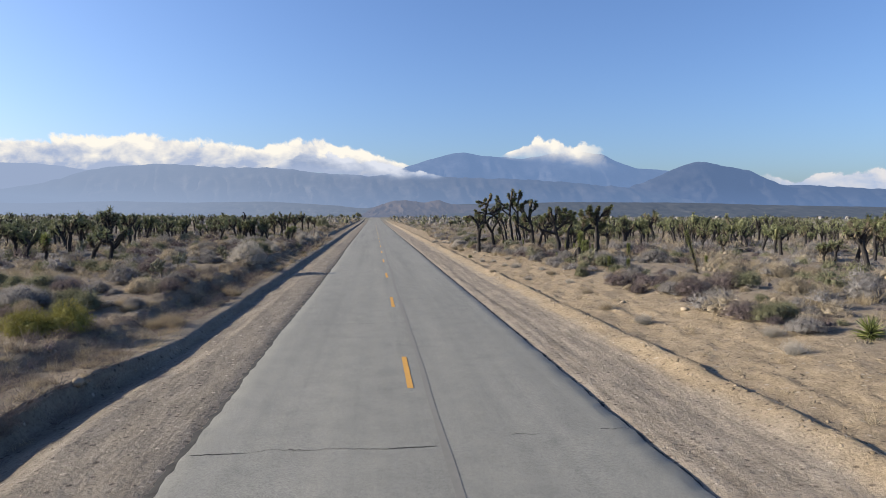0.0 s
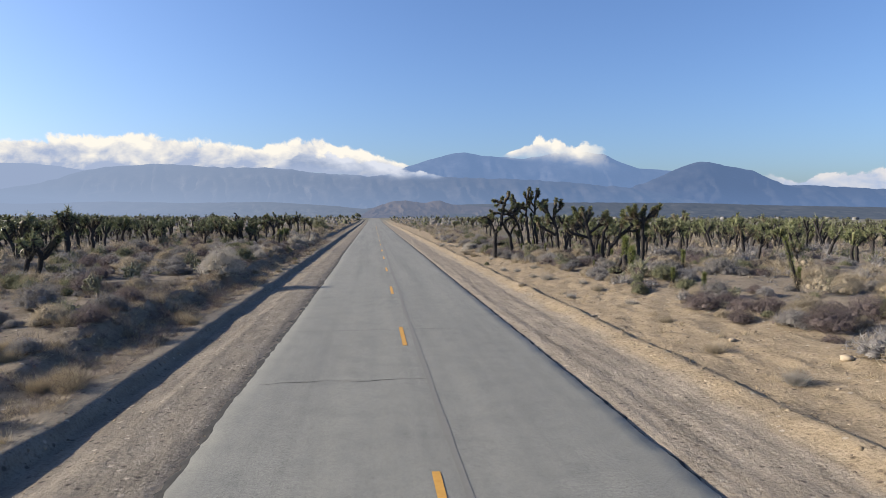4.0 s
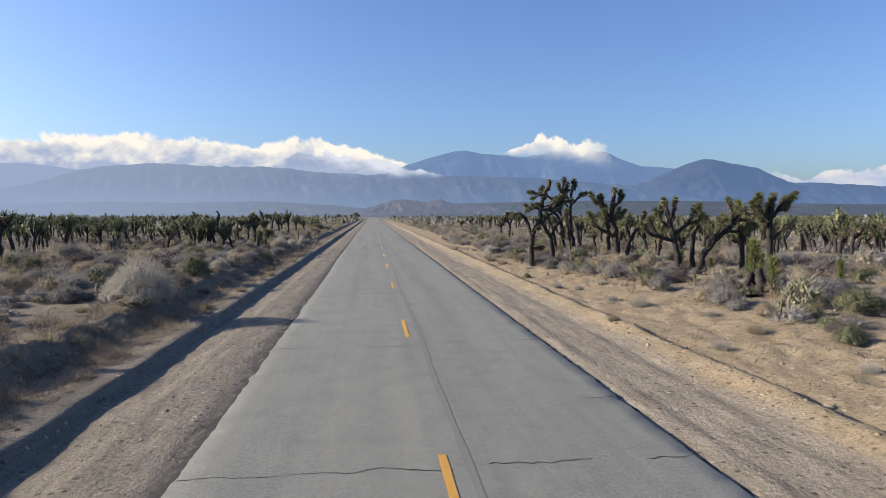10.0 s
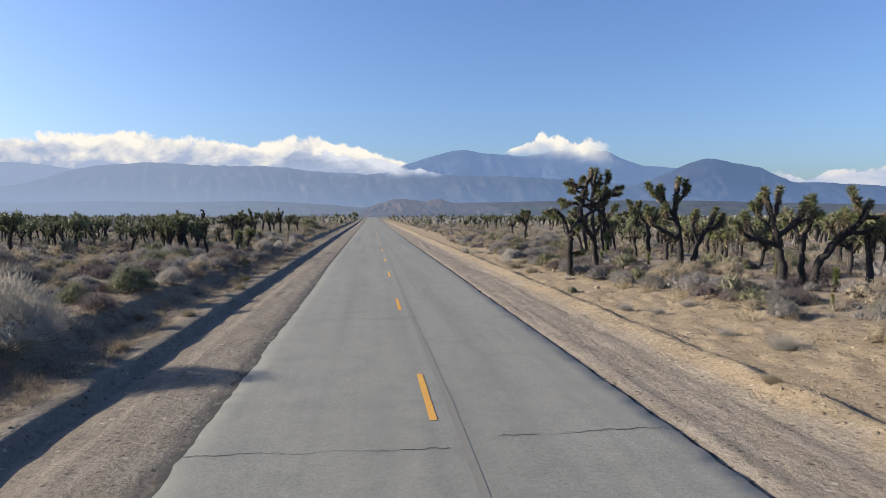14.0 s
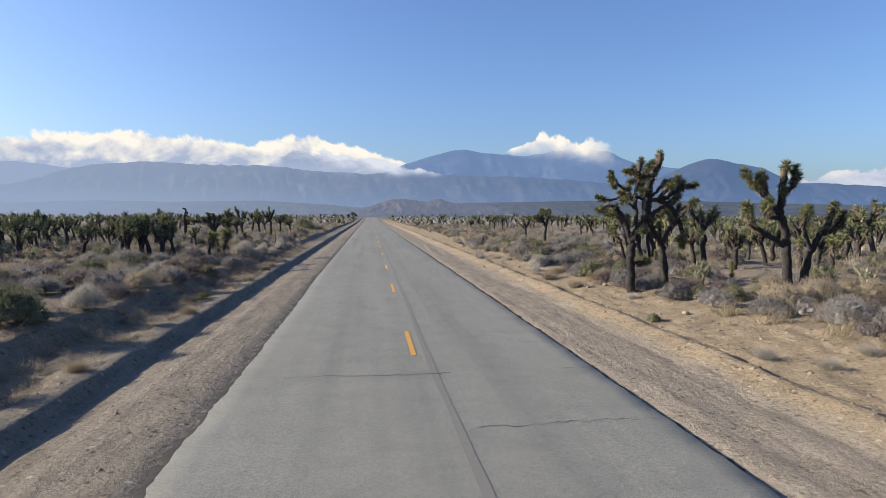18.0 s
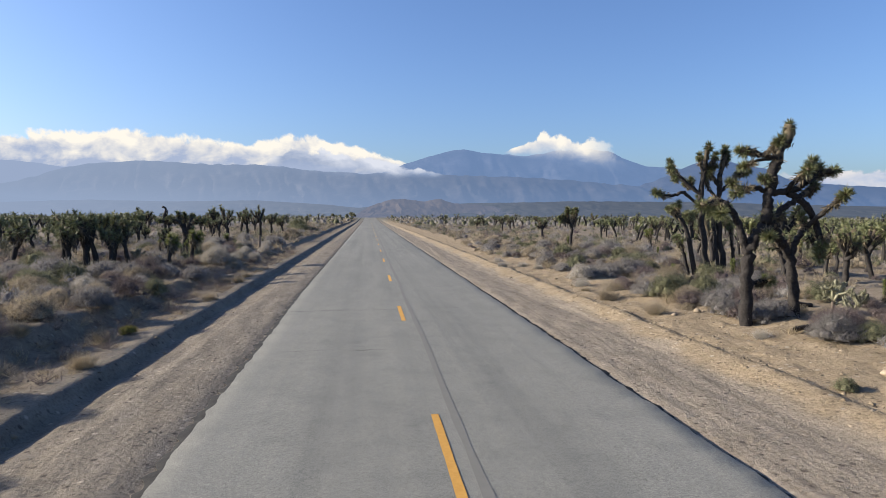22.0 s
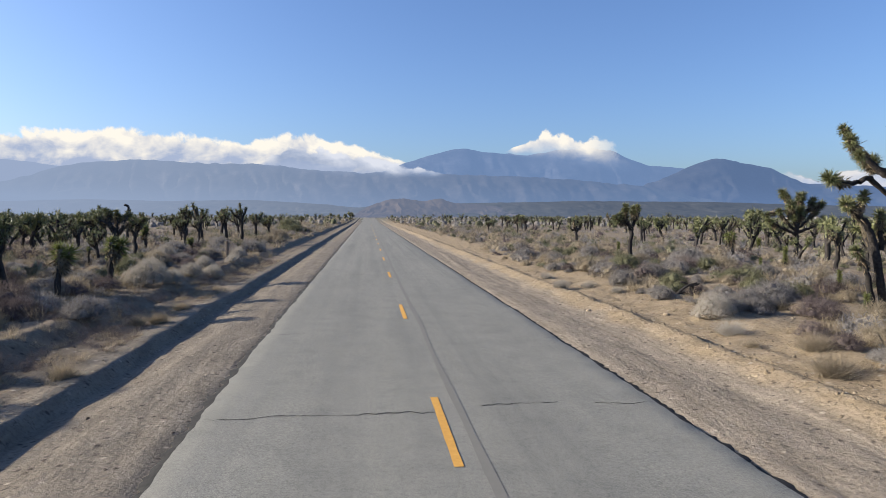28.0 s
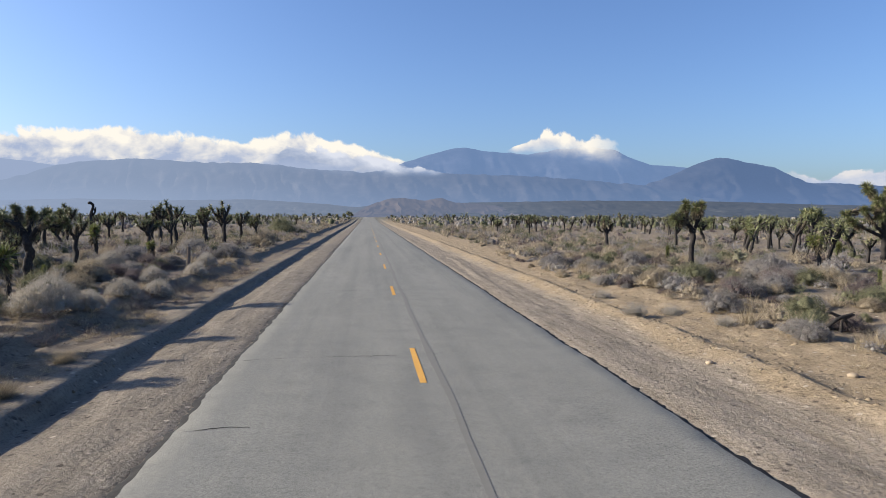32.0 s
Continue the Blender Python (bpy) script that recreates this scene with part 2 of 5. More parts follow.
def plain_material(name, dark, light, scale=8.0, rough=0.9, relief=0.0, spec=0.2, islands=0.0, translucent=0.0, gap_shade=0.0, vary=0.3):
    m, nt, b = material(name)
    pos, xyz = place_xyz(nt)
    f = noise_node(nt, scale, 5, 0.65, vector=pos)
    if islands:
        g = nt.nodes.new("ShaderNodeNewGeometry")
        f = mixc(nt, islands, f, g.outputs["Random Per Island"])
    o = nt.nodes.new("ShaderNodeObjectInfo")
    c = ramp(nt, f, [(0.22, dark), (0.78, light)])
    if gap_shade:
        # Fine noise painted in for the shaded gaps between twigs.
        fine = noise_node(nt, 26, 4, 0.7, vector=pos)
        c = mixc(nt, gap_shade, c, ramp(nt, fine, [(0.36, (0.3, 0.28, 0.28)), (0.52, (1, 1, 1)), (0.68, (1.25, 1.25, 1.22))]), "MULTIPLY")
    v = maths(nt, "ADD", maths(nt, "MULTIPLY", o.outputs["Random"], vary), 1.0 - vary / 2)
    hsv = nt.nodes.new("ShaderNodeHueSaturation")
    nt.links.new(c, hsv.inputs["Color"])
    nt.links.new(v, hsv.inputs["Value"])
    nt.links.new(hsv.outputs[0], b.inputs["Base Color"])
    b.inputs["Roughness"].default_value = rough
    b.inputs["Specular IOR Level"].default_value = spec
    if relief:
        bump(nt, b, f, 0.8, relief)
    if translucent:
        tr = nt.nodes.new("ShaderNodeBsdfTranslucent")
        nt.links.new(hsv.outputs[0], tr.inputs["Color"])
        mx = nt.nodes.new("ShaderNodeMixShader")
        mx.inputs[0].default_value = translucent
        nt.links.new(b.outputs[0], mx.inputs[1])
        nt.links.new(tr.outputs[0], mx.inputs[2])
        nt.links.new(mx.outputs[0], nt.nodes["Material Output"].inputs["Surface"])
    return m


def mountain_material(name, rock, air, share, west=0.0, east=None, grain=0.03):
    """Far rock and brush with painted haze: air is the glow mixed in for distance, share its part."""
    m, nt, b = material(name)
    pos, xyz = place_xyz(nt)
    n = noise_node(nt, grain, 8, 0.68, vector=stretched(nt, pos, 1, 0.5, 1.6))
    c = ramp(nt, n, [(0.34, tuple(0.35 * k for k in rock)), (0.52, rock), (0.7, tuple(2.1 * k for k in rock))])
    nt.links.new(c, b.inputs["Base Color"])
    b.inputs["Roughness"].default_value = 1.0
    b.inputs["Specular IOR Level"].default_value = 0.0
    # Haze as emission: the slope itself glows, blended from west to east.
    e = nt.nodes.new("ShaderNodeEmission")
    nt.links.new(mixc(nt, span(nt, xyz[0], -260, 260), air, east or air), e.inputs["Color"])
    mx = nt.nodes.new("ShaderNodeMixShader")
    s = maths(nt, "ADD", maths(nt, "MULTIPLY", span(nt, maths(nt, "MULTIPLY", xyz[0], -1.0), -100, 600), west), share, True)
    # More of the painted haze towards the foot.
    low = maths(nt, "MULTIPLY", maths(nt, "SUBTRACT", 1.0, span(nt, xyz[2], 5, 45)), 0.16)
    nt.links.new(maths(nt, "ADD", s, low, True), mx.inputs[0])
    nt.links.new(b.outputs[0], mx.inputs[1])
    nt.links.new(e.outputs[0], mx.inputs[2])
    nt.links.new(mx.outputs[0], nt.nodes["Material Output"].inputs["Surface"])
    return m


def cloud_material(name, seed, lit, shade, ragged=0.5, thin=0.0, fade=0.05, end=0.10):
    m, nt, b = material(name)
    tc = nt.nodes.new("ShaderNodeTexCoord")
    s = nt.nodes.new("ShaderNodeSeparateXYZ")
    nt.links.new(tc.outputs["UV"], s.inputs[0])
    mp = nt.nodes.new("ShaderNodeMapping")
    mp.inputs["Location"].default_value = (seed, seed * 0.7, 0)
    g = nt.nodes.new("ShaderNodeNewGeometry")
    nt.links.new(g.outputs["Position"], mp.inputs["Vector"])
    puff = noise_node(nt, 0.045, 8, 0.55, vector=mp.outputs[0], distortion=0.25)
    wide = noise_node(nt, 0.018, 6, 0.55, vector=stretched(nt, mp.outputs[0], 1, 1, 2.2), distortion=0.4)
    v = s.outputs[1]
    body = maths(nt, "ADD", maths(nt, "SUBTRACT", 0.90 - thin, v), maths(nt, "MULTIPLY", maths(nt, "SUBTRACT", puff, 0.5), ragged * 2))
    alpha = span(nt, body, 0.02, 0.16)
    ends = maths(nt, "MULTIPLY", span(nt, s.outputs[0], 0.0, 0.10), span(nt, maths(nt, "SUBTRACT", 1.0, s.outputs[0]), 0.0, end))
    alpha = maths(nt, "MULTIPLY", alpha, ends)
    alpha = maths(nt, "MULTIPLY", alpha, span(nt, maths(nt, "ADD", v, maths(nt, "MULTIPLY", maths(nt, "SUBTRACT", wide, 0.5), 0.5)), 0.0, fade))
    tone = maths(nt, "ADD", maths(nt, "MULTIPLY", v, 0.40), maths(nt, "ADD", maths(nt, "MULTIPLY", wide, 0.8), maths(nt, "MULTIPLY", puff, 0.45)))
    # Sunlit tops and shaded lower parts are put into the glowing colour.
    c = ramp(nt, tone, [(0.66, shade), (0.80, tuple((a + d) / 2 for a, d in zip(lit, shade))), (0.95, lit)])
    e = nt.nodes.new("ShaderNodeEmission")
    nt.links.new(c, e.inputs["Color"])
    tr = nt.nodes.new("ShaderNodeBsdfTransparent")
    mx = nt.nodes.new("ShaderNodeMixShader")
    nt.links.new(alpha, mx.inputs[0])
    nt.links.new(tr.outputs[0], mx.inputs[1])
    nt.links.new(e.outputs[0], mx.inputs[2])
    nt.links.new(mx.outputs[0], nt.nodes["Material Output"].inputs["Surface"])
    return m


SOIL, ASPHALT = ground_material(), asphalt_material()
PAINT = plain_material("yellow_road_paint", (0.426, 0.22, 0.046), (0.578, 0.327, 0.076), 14, 0.7)
TAR = plain_material("dark_tar", (0.012, 0.012, 0.013), (0.035, 0.034, 0.033), 12, 0.9)
EDGE = plain_material("broken_asphalt_edge", (0.012, 0.012, 0.012), (0.05, 0.049, 0.046), 16, 0.9)
SEAM = plain_material("dark_worn_seam", (0.163, 0.16, 0.143), (0.19, 0.185, 0.164), 5, 0.8)
BARK = plain_material("joshua_bark", (0.016, 0.0148, 0.0145), (0.056, 0.05, 0.046), 13, 0.95, 0.07)
LEAF = plain_material("joshua_leaf", (0.072, 0.083, 0.035), (0.195, 0.203, 0.094), 3, 0.5, islands=0.7, translucent=0.12, spec=0.35)
DEAD = plain_material("dead_leaf", (0.07, 0.058, 0.04), (0.22, 0.178, 0.118), 6, 0.9, islands=0.7)
GREY_BRUSH = plain_material("grey_brush", (0.15, 0.142, 0.138), (0.31, 0.293, 0.27), 0.9, 0.95, islands=0.2, translucent=0.38, gap_shade=0.6, vary=0.45)
PALE_BRUSH = plain_material("pale_brush", (0.29, 0.27, 0.235), (0.45, 0.42, 0.365), 1.2, 0.95, islands=0.3, translucent=0.42, gap_shade=0.35)
BROWN_BRUSH = plain_material("brown_brush", (0.095, 0.077, 0.077), (0.21, 0.172, 0.162), 1.5, 0.95, islands=0.4, translucent=0.3, gap_shade=0.7, vary=0.5)
GREEN_BRUSH = plain_material("green_brush", (0.1, 0.106, 0.064), (0.215, 0.212, 0.128), 1.2, 0.9, islands=0.25, translucent=0.35, gap_shade=0.7, vary=0.45)
YOUNG_LEAF = plain_material("young_leaf", (0.08, 0.098, 0.028), (0.2, 0.215, 0.07), 3, 0.5, islands=0.6, translucent=0.25, spec=0.35)
YELLOW_BRUSH = plain_material("yellow_green_brush", (0.12, 0.115, 0.03), (0.29, 0.265, 0.065), 1.2, 0.8, islands=0.4, translucent=0.2, gap_shade=0.6)
TAN_BRUSH = plain_material("tan_brush", (0.235, 0.2, 0.144), (0.4, 0.34, 0.248), 1.2, 0.95, islands=0.25, translucent=0.35, gap_shade=0.6, vary=0.45)
STRAW = plain_material("dry_grass", (0.2, 0.162, 0.106), (0.375, 0.312, 0.212), 2, 0.9, islands=0.6, translucent=0.25)
CHOLLA = plain_material("cholla_spines", (0.11, 0.112, 0.07), (0.31, 0.296, 0.205), 5, 0.8, islands=0.5, translucent=0.15)
CLOD = plain_material("dry_soil_clods", (0.15, 0.116, 0.075), (0.27, 0.218, 0.15), 7, 0.95, 0.02, islands=0.6)
STONE = plain_material("pale_stone", (0.1, 0.08, 0.058), (0.29, 0.238, 0.17), 7, 0.9, 0.02, islands=0.85)
WOOD = plain_material("weathered_wood", (0.101, 0.08, 0.063), (0.227, 0.185, 0.151), 10, 0.95, 0.02)
WHITE = plain_material("white_wall", (0.15, 0.15, 0.15), (0.2, 0.2, 0.2), 1, 0.8)
ROOF = plain_material("grey_roof", (0.134, 0.126, 0.126), (0.218, 0.202, 0.193), 1, 0.8)


# ---- the ground ----
def terrain(x, y):
    """The height of the desert floor beside and under the road."""
    x, y = np.broadcast_arrays(np.asarray(x, float), np.asarray(y, float))
    s = np.abs(x)
    wander = (fbm(y * 0.22, y * 0 + 3.3, 3) - 0.5) * 0.28 + (fbm(y * 0.9, s * 0.5 + 8, 2) - 0.5) * 0.10
    early = 1 - smooth(12, 20, y)
    bank = (0.3 + 0.7 * smooth(20, 30, y)) * (1 - 0.55 * smooth(60, 72, y))
    sl = s - (wander + 0.85 * early) * smooth(4.6, 6.0, s)
    deep = 1 + 1.1 * early
    left = np.interp(sl, [0, 3.66, 3.98, 4.3, 5.1, 5.3, 6.1, 6.3, 6.5, 7.3], [-0.09, -0.09, -0.025, -0.02, -0.04, -0.08, -0.17, 0.07, 0.10, 0.05])
    left = np.where((sl > 5) & (sl < 6.4), left * deep, left)
    left = left + 0.10 * early * smooth(6.1, 6.5, sl)
    h2 = 0.14 + 0.38 * bank * (0.65 + 0.7 * fbm(y * 0.3, y * 0 + 40, 2))
    left = left + h2 * smooth(8.1, 8.9, sl) + 0.1 * smooth(9, 16, s) - 0.35 * smooth(30, 90, s)
    sr = s - wander * 0.8 * smooth(5.0, 6.3, s)
    right = np.interp(sr, [0, 3.62, 3.95, 4.4, 5.6, 5.95, 6.45, 6.62, 6.95, 8.0, 10, 14, 30, 90], [-0.09, -0.09, -0.025, -0.02, -0.01, 0.05, 0.21, 0.23, 0.09, 0.19, 0.42, 0.78, 0.8, 0.3])
    rut = fbm((s + (fbm(y * 0.05, y * 0 + 11, 2) - 0.5) * 1.5) * 3.2, y * 0.05 + 4, 2) * 2 - 1
    right = right + 0.03 * rut * smooth(3.9, 4.2, s) * (1 - smooth(5.4, 5.8, s))
    right = right + 0.16 * (fbm(y * 0.7, y * 0 + 91, 3) - 0.5) * smooth(6.0, 6.4, sr) * (1 - smooth(6.6, 7.0, sr))
    right = right - 0.38 * smooth(9.0, 12.0, s) * smooth(60, 67, y)
    z = np.where(x < 0, left, right)
    off = smooth(3.9, 4.4, s)
    z = z + off * 0.035 * (fbm(x * 1.7, y * 0.9 + 60) - 0.5) + off * 0.05 * (fbm(x * 2.3, y * 1.5 + 9, 2) - 0.5)
    z = z + smooth(6.3, 6.9, s) * (0.09 * (fbm(x * 1.9 + 5, y * 1.3, 2) - 0.5) + 0.08 * (fbm(x * 3.7 + 5, y * 2.4, 2) - 0.5))
    z = z + smooth(6.8, 9, s) * ((0.10 + 0.14 * smooth(9, 13, s)) * (fbm(x * 0.5 + 30, y * 0.5, 4) - 0.5) + 0.06 * (fbm(x * 2.1, y * 1.6 + 70, 2) - 0.5) + 0.07 * (fbm(x * 4.3, y * 2.6 + 70, 2) - 0.5))
    flat = 1 - smooth(250, 500, y)
    z = z * (0.25 + 0.75 * flat)
    return z + np.clip(y - 300, 0, None) * 0.0058


def lines(*spans):
    out = []
    for a, b, step in spans:
        out.append(np.arange(a, b, step))
    return np.unique(np.round(np.concatenate(out), 3))


gx = lines((-1500, -200, 100), (-200, -60, 10), (-60, -20, 1.6), (-20, -10, 0.4), (-10, -5.2, 0.1), (-5.2, -3.5, 0.1), (-3.4, 3.4, 1.7), (3.5, 8, 0.1), (8, 11, 0.12), (11, 14, 0.25), (14, 24, 0.5), (24, 60, 1.6), (60, 200, 10), (200, 1501, 100))
gy = lines((-300, -20, 40), (-20, 4, 2), (4, 86, 0.25), (86, 120, 0.5), (120, 240, 3), (240, 700, 20), (700, 1300, 60))
GX, GY = np.meshgrid(gx, gy, indexing="ij")
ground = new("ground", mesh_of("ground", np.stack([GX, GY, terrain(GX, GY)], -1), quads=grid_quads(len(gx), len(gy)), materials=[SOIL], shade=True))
tagged(ground, "sandy tan desert soil with pebbled shoulders and low eroded banks", "ground", kind="structure")


# ---- the road ----
def build_road():
    ry = lines((-60, 4, 4), (4, 100, 0.08), (100, 240, 2), (240, 720, 15))
    xs = np.array([-1.02, -1.0, -0.9, -0.5, 0, 0.5, 0.9, 1.0, 1.02])
    ragl = 3.60 + 0.11 * smooth(58, 68, ry) + 0.08 * (1 - smooth(20, 30, ry)) + (fbm(ry * 0.4, ry * 0 + 2, 2) - 0.5) * 0.04 + (fbm(ry * 2.5, ry * 0 + 5, 4) - 0.5) * 0.12
    ragr = 3.65 + (fbm(ry * 0.4, ry * 0 + 22, 2) - 0.5) * 0.05 + (fbm(ry * 2.5, ry * 0 + 25, 4) - 0.5) * 0.09
    X = np.where(xs[:, None] < 0, xs[:, None] * ragl, xs[:, None] * ragr)
    Y = np.broadcast_to(ry, X.shape)
    Z = 0.018 * (1 - (X / 3.6) ** 2) + 0.0
    crumble = 0.035 + 0.16 * np.clip(fbm(ry * 4.0, ry * 0 + 31, 3) - 0.35, 0, 1) + 0.14 * smooth(48, 60, ry) * (xs[:, None] > 0) * np.clip(fbm(ry * 9.0, ry * 0 + 77, 2) - 0.1, 0, 1)
    X = X + np.where(np.abs(xs)[:, None] > 1.01, np.sign(xs)[:, None] * (crumble - np.where(xs[:, None] > 0, 0.045, 0.012 - 0.2 * np.clip(fbm(ry * 9.0, ry * 0 + 47, 2) - 0.42, 0, 1))), 0)
    Z = np.where(np.abs(xs)[:, None] > 1.01, -0.055, Z)
    Z = Z + np.clip(Y - 300, 0, None) * 0.0058
    ob = new("road", mesh_of("road", np.stack([X, Y, Z], -1), quads=grid_quads(len(xs), len(ry)), materials=[ASPHALT, EDGE], slots=np.repeat(np.array([1, 0, 0, 0, 0, 0, 0, 1]), len(ry) - 1)))
    tagged(ob, "straight two-lane grey worn asphalt road with crumbling edges", "road", kind="structure")
    return ob


def road_z(x):
    return 0.018 * (1 - (np.asarray(x) / 3.6) ** 2)


def strip(name, xs, ys, half, mat, lift, across=False):
    """A thin strip lying on the road along the points given."""
    xs, ys, half = np.asarray(xs, float), np.asarray(ys, float), np.broadcast_to(np.asarray(half, float), np.shape(xs))
    dx, dy = (0, 1) if across else (1, 0)
    a = np.stack([xs - half * dx, ys - half * dy, road_z(xs - half * dx) + lift], -1)
    b = np.stack([xs + half * dx, ys + half * dy, road_z(xs + half * dx) + lift], -1)
    return mesh_of(name, np.stack([a, b], 0), quads=grid_quads(2, len(xs)), materials=[mat])


road = build_road()
ys = np.arange(-20, 400, 0.5)
seam = part("tar_seam", strip("tar_seam", 0.33 + (fbm(ys * 0.15, ys * 0 + 1, 3) - 0.5) * 0.12, ys, 0.062 + 0.05 * (fbm(ys * 0.8, ys * 0 + 9, 3) - 0.5), SEAM, 0.004), road, "dark sealed lengthwise seam")
for k in range(-1, 26):
    far_end = 16.6 + 12.11 * k - (0.7 if k == 5 else 0)
    yy = np.linspace(far_end - 3.05, far_end, 14)
    ob = new("lane_marking", strip("lane_marking", -0.02 + 0 * yy, yy, 0.062 + 0.014 * (fbm(yy * 3, yy * 0 + k, 2) - 0.5), PAINT, 0.008))
    tagged(ob, "worn orange-yellow centre line dash on the asphalt", "road marking", "centre line dashes", "structure")
CRACKS = [(10.1, -3.6, 0.2), (10.5, 1.5, 2.0), (10.6, 3.1, 3.6), (21.9, -3.4, 0.3), (28.2, -3.6, 0.1), (28.3, 0.6, 2.1), (28.3, 2.9, 3.65),
          (31.4, 2.7, 3.6), (36.6, -3.6, 0.1), (37.0, 0.9, 3.6), (48.2, -3.6, 0.6), (48.4, 2.9, 3.65), (44.9, 0.6, 3.5), (57.9, -3.0, -0.6),
          (64.3, -3.6, -0.1), (64.5, 0.7, 2.0), (64.4, 2.6, 3.6), (71.2, -3.6, -2.7), (75.7, -3.6, -0.4), (75.9, 0.4, 1.4), (88, -3.5, 2.0), (97, -3.5, -0.2)]
for i, (y, a, b) in enumerate(CRACKS):
    xs = np.linspace(a, b, max(4, int((b - a) / 0.04)))
    yy = y + (fbm(xs * 0.9 + i * 7, xs * 0 + 3, 3) - 0.5) * 0.3 + (fbm(xs * 6 + i, xs * 0 + 5, 3) - 0.5) * 0.16
    part("crack", strip("crack", xs, yy, 0.004 + 0.024 * np.clip(fbm(xs * 2.5, xs * 0 + i, 3) - 0.3, 0, 1), TAR, 0.0045, True), road, "thin dark transverse crack")


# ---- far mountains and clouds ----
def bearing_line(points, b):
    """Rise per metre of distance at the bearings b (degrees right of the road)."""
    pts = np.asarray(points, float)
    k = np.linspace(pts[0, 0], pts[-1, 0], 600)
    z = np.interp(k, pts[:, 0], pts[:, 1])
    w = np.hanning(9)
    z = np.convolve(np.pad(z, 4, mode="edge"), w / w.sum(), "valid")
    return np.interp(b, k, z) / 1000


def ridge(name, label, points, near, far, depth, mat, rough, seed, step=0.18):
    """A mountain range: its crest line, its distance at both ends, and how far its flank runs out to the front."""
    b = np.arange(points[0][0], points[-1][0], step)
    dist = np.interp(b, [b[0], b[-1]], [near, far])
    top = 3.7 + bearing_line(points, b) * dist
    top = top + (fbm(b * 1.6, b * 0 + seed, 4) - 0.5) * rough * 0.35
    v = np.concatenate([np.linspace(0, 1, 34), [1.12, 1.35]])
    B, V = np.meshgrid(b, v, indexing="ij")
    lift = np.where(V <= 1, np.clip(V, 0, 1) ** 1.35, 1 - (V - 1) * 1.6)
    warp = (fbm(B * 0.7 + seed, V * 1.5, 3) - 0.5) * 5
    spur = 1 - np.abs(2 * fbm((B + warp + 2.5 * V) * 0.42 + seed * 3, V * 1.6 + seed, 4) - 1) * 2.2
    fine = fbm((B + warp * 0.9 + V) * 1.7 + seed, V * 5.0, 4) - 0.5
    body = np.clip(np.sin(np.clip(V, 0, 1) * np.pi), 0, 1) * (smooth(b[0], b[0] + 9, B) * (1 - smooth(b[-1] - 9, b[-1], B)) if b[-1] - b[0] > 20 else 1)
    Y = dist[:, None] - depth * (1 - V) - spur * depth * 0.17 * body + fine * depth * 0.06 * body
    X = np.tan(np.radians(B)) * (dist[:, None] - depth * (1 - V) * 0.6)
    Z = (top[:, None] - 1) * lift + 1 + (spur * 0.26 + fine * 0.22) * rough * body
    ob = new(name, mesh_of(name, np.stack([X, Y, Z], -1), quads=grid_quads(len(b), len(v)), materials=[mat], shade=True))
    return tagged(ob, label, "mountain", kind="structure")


# Each range carries its haze colour and share in its own material.
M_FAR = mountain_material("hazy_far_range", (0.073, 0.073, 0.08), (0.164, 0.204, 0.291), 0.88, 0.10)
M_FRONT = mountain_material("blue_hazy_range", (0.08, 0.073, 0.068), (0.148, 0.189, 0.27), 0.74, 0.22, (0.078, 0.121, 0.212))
M_PEAK = mountain_material("haze_blue_peak", (0.073, 0.073, 0.08), (0.097, 0.154, 0.274), 0.76, 0.10)
M_RIGHT = mountain_material("haze_blue_right_range", (0.065, 0.065, 0.065), (0.07, 0.112, 0.206), 0.73, 0.0)
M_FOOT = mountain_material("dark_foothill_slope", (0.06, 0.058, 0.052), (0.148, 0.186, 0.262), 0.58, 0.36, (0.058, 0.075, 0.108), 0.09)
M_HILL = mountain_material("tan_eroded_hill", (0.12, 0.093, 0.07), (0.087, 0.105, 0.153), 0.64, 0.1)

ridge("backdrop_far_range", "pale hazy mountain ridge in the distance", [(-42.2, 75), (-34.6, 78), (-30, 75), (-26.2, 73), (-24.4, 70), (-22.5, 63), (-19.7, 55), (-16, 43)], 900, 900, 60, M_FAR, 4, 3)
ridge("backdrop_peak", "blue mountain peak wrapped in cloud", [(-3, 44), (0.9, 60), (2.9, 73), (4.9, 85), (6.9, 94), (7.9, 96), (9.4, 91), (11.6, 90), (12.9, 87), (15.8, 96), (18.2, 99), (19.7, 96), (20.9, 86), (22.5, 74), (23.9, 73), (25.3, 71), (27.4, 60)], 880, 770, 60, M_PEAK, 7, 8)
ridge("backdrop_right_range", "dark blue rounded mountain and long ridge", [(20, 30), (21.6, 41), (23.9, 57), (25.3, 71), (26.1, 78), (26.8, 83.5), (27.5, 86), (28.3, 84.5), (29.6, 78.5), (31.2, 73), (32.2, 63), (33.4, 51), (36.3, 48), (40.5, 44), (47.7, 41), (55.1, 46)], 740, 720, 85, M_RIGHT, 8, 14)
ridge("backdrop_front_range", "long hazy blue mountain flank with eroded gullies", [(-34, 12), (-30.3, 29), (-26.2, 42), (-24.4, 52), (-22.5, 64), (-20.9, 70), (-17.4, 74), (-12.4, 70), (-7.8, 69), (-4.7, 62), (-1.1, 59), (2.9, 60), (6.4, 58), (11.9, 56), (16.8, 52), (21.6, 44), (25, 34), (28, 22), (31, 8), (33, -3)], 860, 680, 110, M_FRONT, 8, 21)
